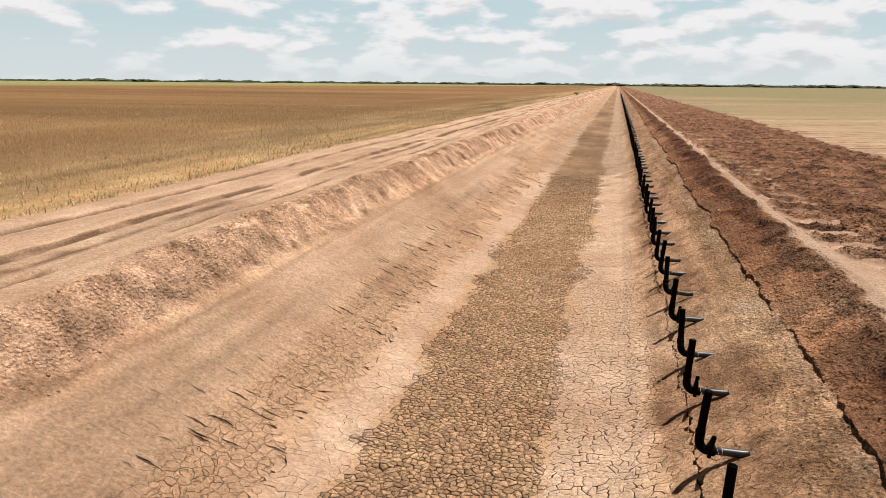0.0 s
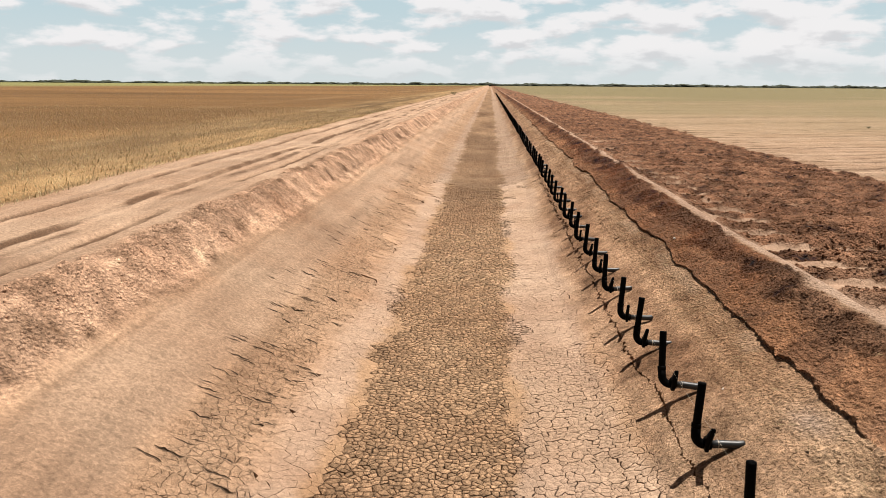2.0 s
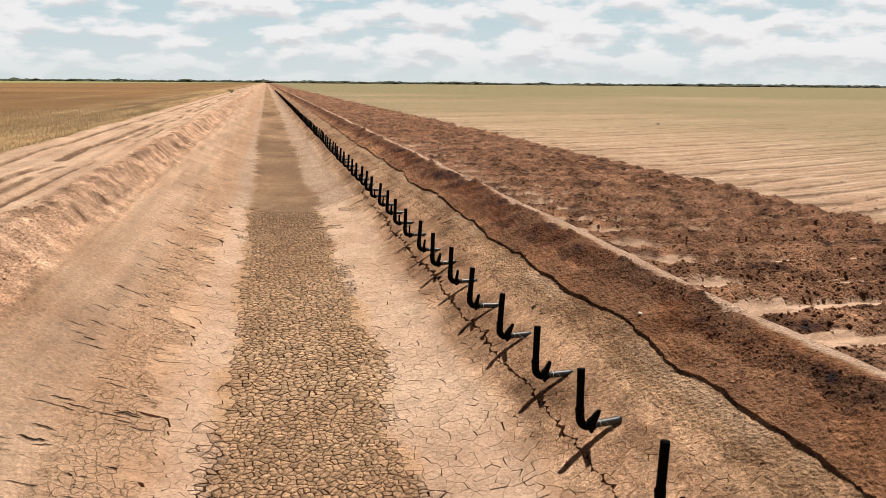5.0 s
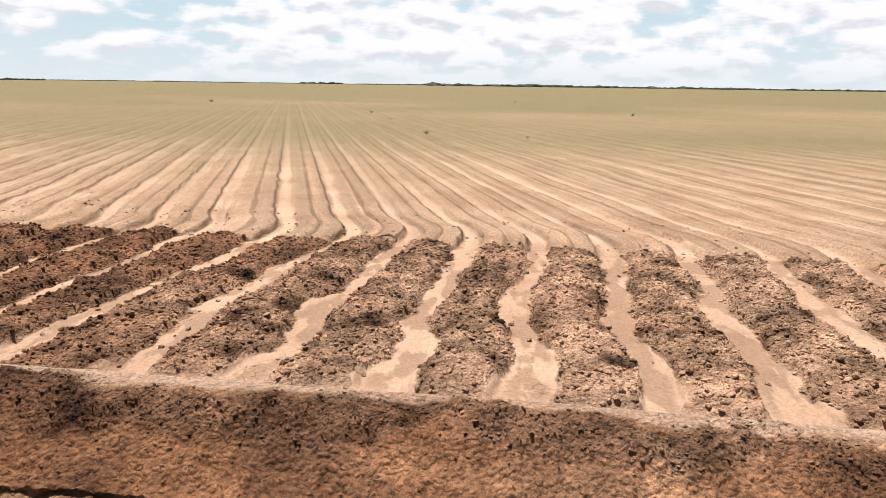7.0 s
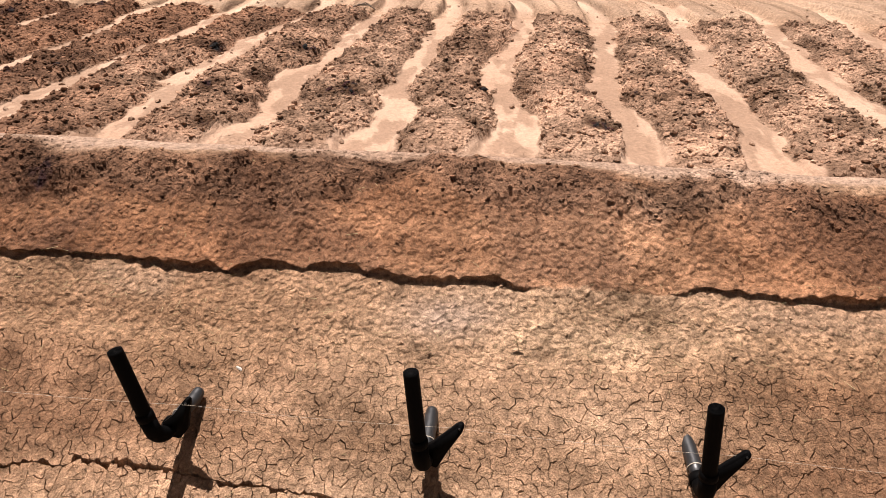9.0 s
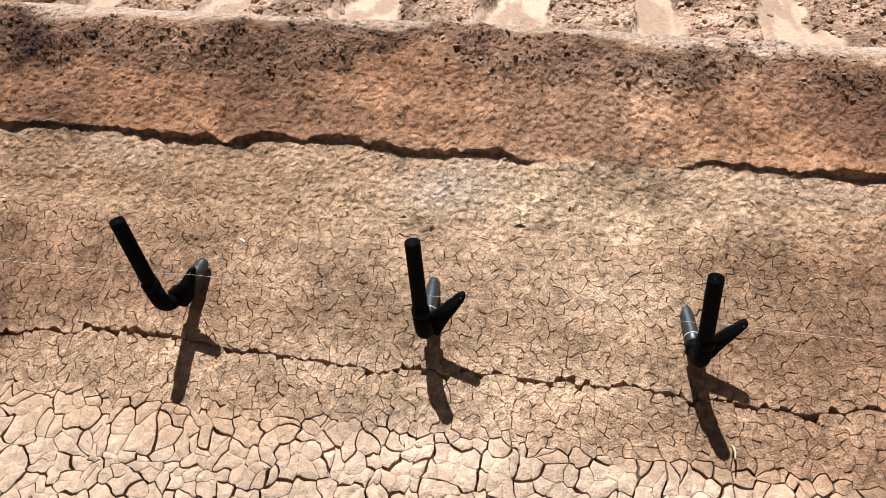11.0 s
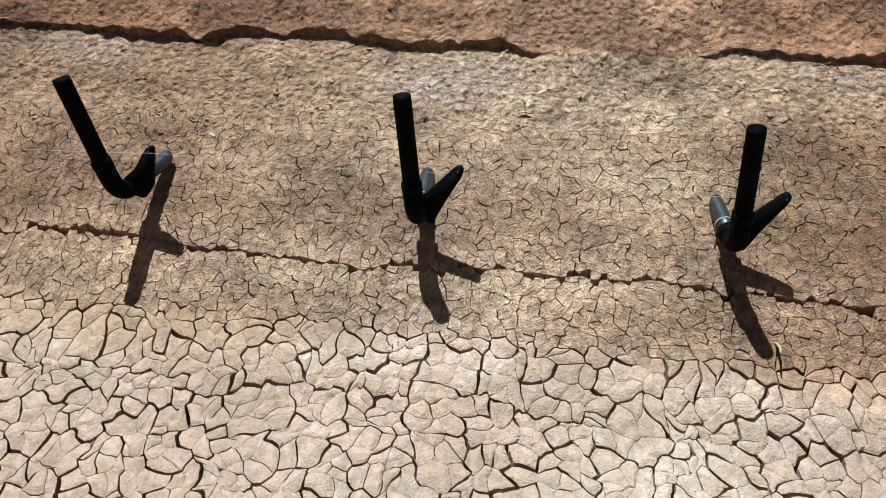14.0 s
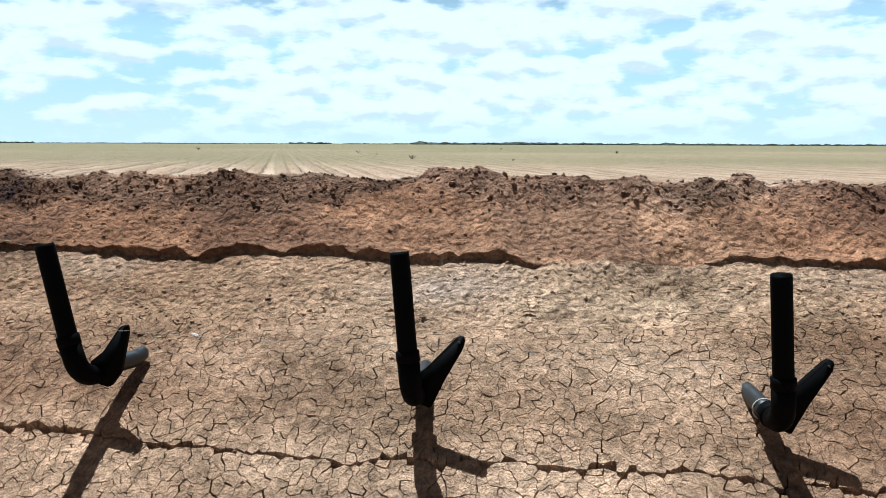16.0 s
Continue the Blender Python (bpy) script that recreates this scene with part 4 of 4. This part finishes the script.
def dry_leaf(x, y):
    """A curled brown leaf with a pale stalk standing up from it."""
    root = tagged(new("dry_leaf"), "curled brown leaf with a pale stalk on the bank", "leaf")
    root.location = (x, y, ground_at(x, y) + 0.006)
    bm = bmesh.new()
    rows = []
    for i in range(7):
        t = i / 6
        half = 0.008 * math.sin(math.pi * (0.08 + 0.88 * t))
        rows.append([bm.verts.new((half * w, 0.022 - 0.044 * t, 0.005 * w * w + 0.006 * math.sin(3 * t) + dz)) for dz in (0.0, 0.0016) for w in (-1, 0, 1)])
    for a, b in zip(rows, rows[1:]):
        for k in (0, 1):
            bm.faces.new((a[k], a[k + 1], b[k + 1], b[k]))
            bm.faces.new((a[k + 3], b[k + 3], b[k + 4], a[k + 4]))
        bm.faces.new((a[0], b[0], b[3], a[3]))
        bm.faces.new((a[2], a[5], b[5], b[2]))
    part("blade", bm, MAT_LEAF, root)
    bm = bmesh.new()
    ring_tube(bm, [(0, -0.005, 0.003), (0.004, 0.004, 0.035), (0.002, 0.01, 0.065)], [0.0016, 0.0014, 0.001], 6)
    part("stalk", bm, MAT_STRAW, root, "pale straw stalk")
    return root


dry_leaf(0.586, -1.315)
# a bleached stick on the edge of the cracked mud
bm = bmesh.new()
ring_tube(bm, [(0, 0, 0.004), (-0.03, -0.004, 0.009), (-0.07, -0.002, 0.007), (-0.11, 0.008, 0.003)], [0.003, 0.0045, 0.004, 0.0025], 7)
me = bpy.data.meshes.new("stick")
bm.to_mesh(me)
bm.free()
me.materials.append(MAT_STRAW)
stick = tagged(new("stick", me), "bleached stick lying on the cracked mud", "stick")
stick.location = (-0.12, -2.14, ground_at(-0.17, -2.14) + 0.004)
stick.rotation_euler = (0, 0.42, 0)

# a dead branch at the end of one furrow
bm = bmesh.new()
ring_tube(bm, [(0, 0, 0.05), (0.1, -0.2, 0.12), (0.05, -0.42, 0.13), (-0.05, -0.6, 0.04)], [0.03, 0.027, 0.022, 0.01], 8)
ring_tube(bm, [(0.09, -0.19, 0.11), (0.25, -0.3, 0.14), (0.3, -0.45, 0.05)], [0.02, 0.015, 0.006], 7)
me = bpy.data.meshes.new("dead_branch")
bm.to_mesh(me)
bm.free()
me.materials.append(MAT_WOOD)
branch = tagged(new("dead_branch", me), "dead grey branch lying across a furrow end", "branch")
branch.scale = (0.55, 0.55, 0.5)
branch.location = (7.97, 1.18, ground_at(7.97, 0.98))


# ---- mud plates ----
def seeds():
    """Middles of the mud plates: coarse in the pale margins, finer in the bed of the ditch and on the bank."""
    rg = random.Random(77)
    out = []
    for x0, x1, y0, y1, s in ((-3.05, -2.5, -7.4, 4, 0.066), (-3.05, -2.5, 4, 17, 0.10), (-2.5, -1.08, -7.4, 4.5, 0.053), (-2.5, -1.08, 4.5, 17, 0.07), (-1.08, -0.20, -4.5, 2, 0.052), (-1.08, -0.20, 2, 6, 0.075), (-1.08, -0.20, 6, 17, 0.105), (-1.08, -0.20, -7.4, -4.5, 0.105), (-0.20, 0.66, -3.1, 1.1, 0.027), (-0.20, 0.66, -7.4, -3.1, 0.05), (-0.20, 0.66, 1.1, 5, 0.045), (-0.20, 0.66, 5, 17, 0.085)):
        cols, rows = round((x1 - x0) / s), round((y1 - y0) / s)
        for i in range(cols):
            for j in range(rows):
                x = x0 + (i + 0.5 + rg.uniform(-0.44, 0.44)) * (x1 - x0) / cols
                y = y0 + (j + 0.5 + rg.uniform(-0.44, 0.44)) * (y1 - y0) / rows
                if rg.random() > 0.1:
                    out.append((x, y, s))
    return out


def slab(x, y, pitch):
    """Which larger slab of dried mud a place belongs to: wide cracks part the slabs, hairlines the plates within one."""
    best = None
    a, b = math.floor(x / pitch), math.floor(y / pitch)
    for u in (a - 1, a, a + 1):
        for v in (b - 1, b, b + 1):
            q = (u * 73856093 ^ v * 19349663) & 0xFFFF
            cx, cy = (u + 0.1 + 0.8 * (q % 251) / 251) * pitch, (v + 0.1 + 0.8 * (q // 251) / 261) * pitch
            d = (cx - x) ** 2 + (cy - y) ** 2
            if best is None or d < best[0]:
                best = (d, u, v)
    return best[1:]


def on_bed(x, y):
    """Inside the ragged outline of the brown ditch bed."""
    ragged = 0.28 * noise.noise((x * 1.3, y * 1.3, 7.0)) + 0.12 * noise.noise((x * 5, y * 5, 3.0))
    return -2.52 < x + ragged < -1.06


def crack_width(x, y, s, same, u):
    if on_bed(x, y):
        return (0.0034 + 0.007 * u ** 2) * (1.5 if s > 0.06 else 1.0)
    if s == 0.027:
        return (0.0 if u < 0.35 else 0.0022 * (u - 0.25)) if same else 0.0014 + 0.0036 * u ** 2
    if s == 0.052:
        return (0.0 if u < 0.4 else 0.0045 * (u - 0.3)) if same else 0.0034 + 0.006 * u
    return (0.0 if u < 0.5 else 0.006 * (u - 0.35)) if same else (0.003 + 0.010 * u ** 2) * (0.75 if s > 0.07 else 0.5)


def cells(points):
    grid = {}
    for i, (x, y, s) in enumerate(points):
        grid.setdefault((int(x // 0.13), int(y // 0.13)), []).append(i)
    group = [slab(x, y, (2.1 if s == 0.027 else 2.6) * s) for x, y, s in points]
    for i, (x, y, s) in enumerate(points):
        near = []
        a, b = int(x // 0.13), int(y // 0.13)
        reach = (-1, 0, 1) if s < 0.07 else (-2, -1, 0, 1, 2)
        for u in reach:
            for v in reach:
                near += grid.get((a + u, b + v), ())
        near = sorted(((points[j][0] - x) ** 2 + (points[j][1] - y) ** 2, j) for j in near if j != i)
        r = 2.4 * s
        poly = [(-r, -r), (r, -r), (r, r), (-r, r)]
        far = 2 * r * r
        for dd, j in near:
            if dd > 4 * far:
                break
            dx, dy = points[j][0] - x, points[j][1] - y
            u = ((min(i, j) * 7919 + max(i, j) * 104729) % 1009) / 1009
            width = crack_width(x, y, s, group[i] == group[j], u)
            c = dd / 2 - width * math.sqrt(dd) / 2
            new_poly = []
            for (px, py), (qx, qy) in zip(poly, poly[1:] + poly[:1]):
                p, q = px * dx + py * dy - c, qx * dx + qy * dy - c
                if p <= 0:
                    new_poly.append((px, py))
                if (p < 0) != (q < 0) and p != q:
                    t = p / (p - q)
                    new_poly.append((px + (qx - px) * t, py + (qy - py) * t))
            poly = new_poly
            if len(poly) < 3:
                break
            far = max(px * px + py * py for px, py in poly)
        yield x, y, s, poly


def plate_ring(y, s, poly):
    """The outline of one plate, its long sides cut into short ones."""
    cut = 0.2 * s if s == 0.052 and -3 < y < 1.2 else 0.38 * s if s == 0.027 else 0.7 * s if y < 3 else 2 * s
    ring = []
    for (ax, ay), (bx, by) in zip(poly, poly[1:] + poly[:1]):
        k = max(1, min(8, int(math.hypot(bx - ax, by - ay) / cut)))
        ring += [(ax + (bx - ax) * t / k, ay + (by - ay) * t / k) for t in range(k)]
    return ring


rg = random.Random(78)
pts = seeds()
sx, sy = np.array([p[0] for p in pts]), np.array([p[1] for p in pts])
laid = plated(sx, sy) > 0.3
plates = [(x, y, s, plate_ring(y, s, poly)) for ok, (x, y, s, poly) in zip(laid, cells(pts)) if ok and len(poly) > 2]
all_x = np.concatenate([[x + p[0] for p in ring] + [x] for x, y, s, ring in plates])
all_y = np.concatenate([[y + p[1] for p in ring] + [y] for x, y, s, ring in plates])
# bend the outlines: the same warp for neighbours keeps the cracks between them open
size = 0.03 + 0.045 * (1 - ramp(-0.4, 0.0, all_x)) - 0.03 * (1 - ramp(-1.3, -0.9, all_x)) * ramp(-2.8, -2.4, all_x)
warp_x = size * (0.75 * fbm(all_x, all_y, 0.12, 3, 301) + 0.2 * fbm(all_x, all_y, 0.035, 2, 303, 0.5))
warp_y = size * (0.75 * fbm(all_x, all_y, 0.12, 3, 302) + 0.2 * fbm(all_x, all_y, 0.035, 2, 304, 0.5))
all_x, all_y = all_x + warp_x, all_y + warp_y
# the small rill below the pipes parts the plates on either side of it
middle = np.concatenate([np.full(len(ring) + 1, len(ring)) for x, y, s, ring in plates])
first = np.concatenate([np.full(len(ring) + 1, k) for k, (x, y, s, ring) in zip(np.cumsum([0] + [len(p[3]) + 1 for p in plates]), plates)])
own = first + middle
gape = 0.0045 * rill_on(all_y) ** 2.2 + 0.0005
off = all_x - rill_x(all_y)
upper = all_x[own] > rill_x(all_y[own])
near_rill = np.abs(all_x[own] - rill_x(all_y[own])) < 0.08
all_x = np.where(near_rill, rill_x(all_y) + np.where(upper, np.maximum(off, gape), np.minimum(off, -gape)), all_x)
all_h = height(all_x, all_y)
singles, at = 0, 0
sheets = {"margin": ([], [], []), "bank": ([], [], []), "bed": ([], [], [])}
for x, y, s, ring in plates:
    n = len(ring)
    h = all_h[at:at + n + 1]
    mx, my = all_x[at + n], all_y[at + n]
    ring = list(zip(all_x[at:at + n] - mx, all_y[at:at + n] - my))
    x, y = mx, my
    at += n + 1
    bank = x > -0.2
    muddy = on_bed(x, y)
    calm = bank or (s > 0.052 and not muddy)
    curl = 0.0 if calm else s * rg.uniform(-0.012, 0.012)
    lean = 0.004 if calm else 0.009 if s == 0.052 else 0.016
    tx, ty = rg.gauss(0, lean), rg.gauss(0, lean)
    lift = rg.uniform(-0.0008, 0.001) * (0.4 if calm else 1)
    verts = [(px, py, h[i] - 0.065) for i, (px, py) in enumerate(ring)]
    worn = 0.0004 if calm else 0.0010 if s == 0.052 else 0.0018
    verts += [(px, py, h[i] + curl - worn + lift + px * tx + py * ty) for i, (px, py) in enumerate(ring)]
    fine = s == 0.052 and -4.5 < y < 2
    if fine:
        verts += [(px * 0.955, py * 0.955, h[i] * 0.955 + h[n] * 0.045 + curl * 0.6 + lift + (px * tx + py * ty) * 0.955) for i, (px, py) in enumerate(ring)]
    verts.append((0, 0, h[n] + lift))
    faces = []
    smooth = [0, 0, 1, 1, 1] if fine else [0, 0, 2 if calm else 1]
    for i in range(n):
        j = (i + 1) % n
        faces += [(i, j, n + j), (i, n + j, n + i)]
        if fine:
            faces += [(n + i, n + j, 2 * n + j), (n + i, 2 * n + j, 2 * n + i), (2 * n + i, 2 * n + j, 3 * n)]
        else:
            faces += [(n + i, n + j, 2 * n)]
    if s == 0.052 and -2.75 < y < 0.1 and x > -0.58 and singles < 300:
        singles += 1
        vv, ff = np.array(verts), np.array(faces)
        vv[:, 2] -= h[n]
        me = mesh_from_arrays("mud_plate", vv, ff, np.array(smooth * n) > 0)
        set_soil(me, vv[:, 0] + x, vv[:, 1] + y, zones(vv[:, 0] + x, vv[:, 1] + y))
        me.materials.append(MAT_PLATE)
        ob = new("mud_plate", me)
        ob.location = (x, y, h[n])
        ob.parent = ground
    else:
        V, F, S = sheets["bank" if bank else "bed" if muddy else "margin"]
        o = len(V)
        V += [(a + x, b + y, c) for a, b, c in verts]
        F += [(a + o, b + o, c + o) for a, b, c in faces]
        S += smooth * n
for key, mat, label in (("margin", MAT_MARGIN, "pale cracked plates of dried mud along the ditch margins"), ("bank", MAT_PLATES, "small cracked clay plates on the bank under the pipes"), ("bed", MAT_BED, "brown cracked plates of dried mud on the ditch bed")):
    V, F, S = (np.array(q) for q in sheets[key])
    me = mesh_from_arrays("mud_plates", V, F, S > 0)
    if key != "bed":  # one smooth slope, parted by the cracks alone
        e = 0.005
        nx, ny = ((height(V[:, 0] - dx, V[:, 1] - dy) - height(V[:, 0] + dx, V[:, 1] + dy)) / (2 * e) for dx, dy in ((e, 0.0), (0.0, e)))
        up = np.stack([nx, ny, np.ones(len(V))], 1)
        up /= np.linalg.norm(up, axis=1)[:, None]
        me.normals_split_custom_set((up[F] * (S == 2)[:, None, None]).reshape(-1, 3).tolist())
    set_soil(me, V[:, 0], V[:, 1], zones(V[:, 0], V[:, 1]))
    me.materials.append(mat)
    tagged(new("mud_plates", me), label, "mud", kind="stuff")
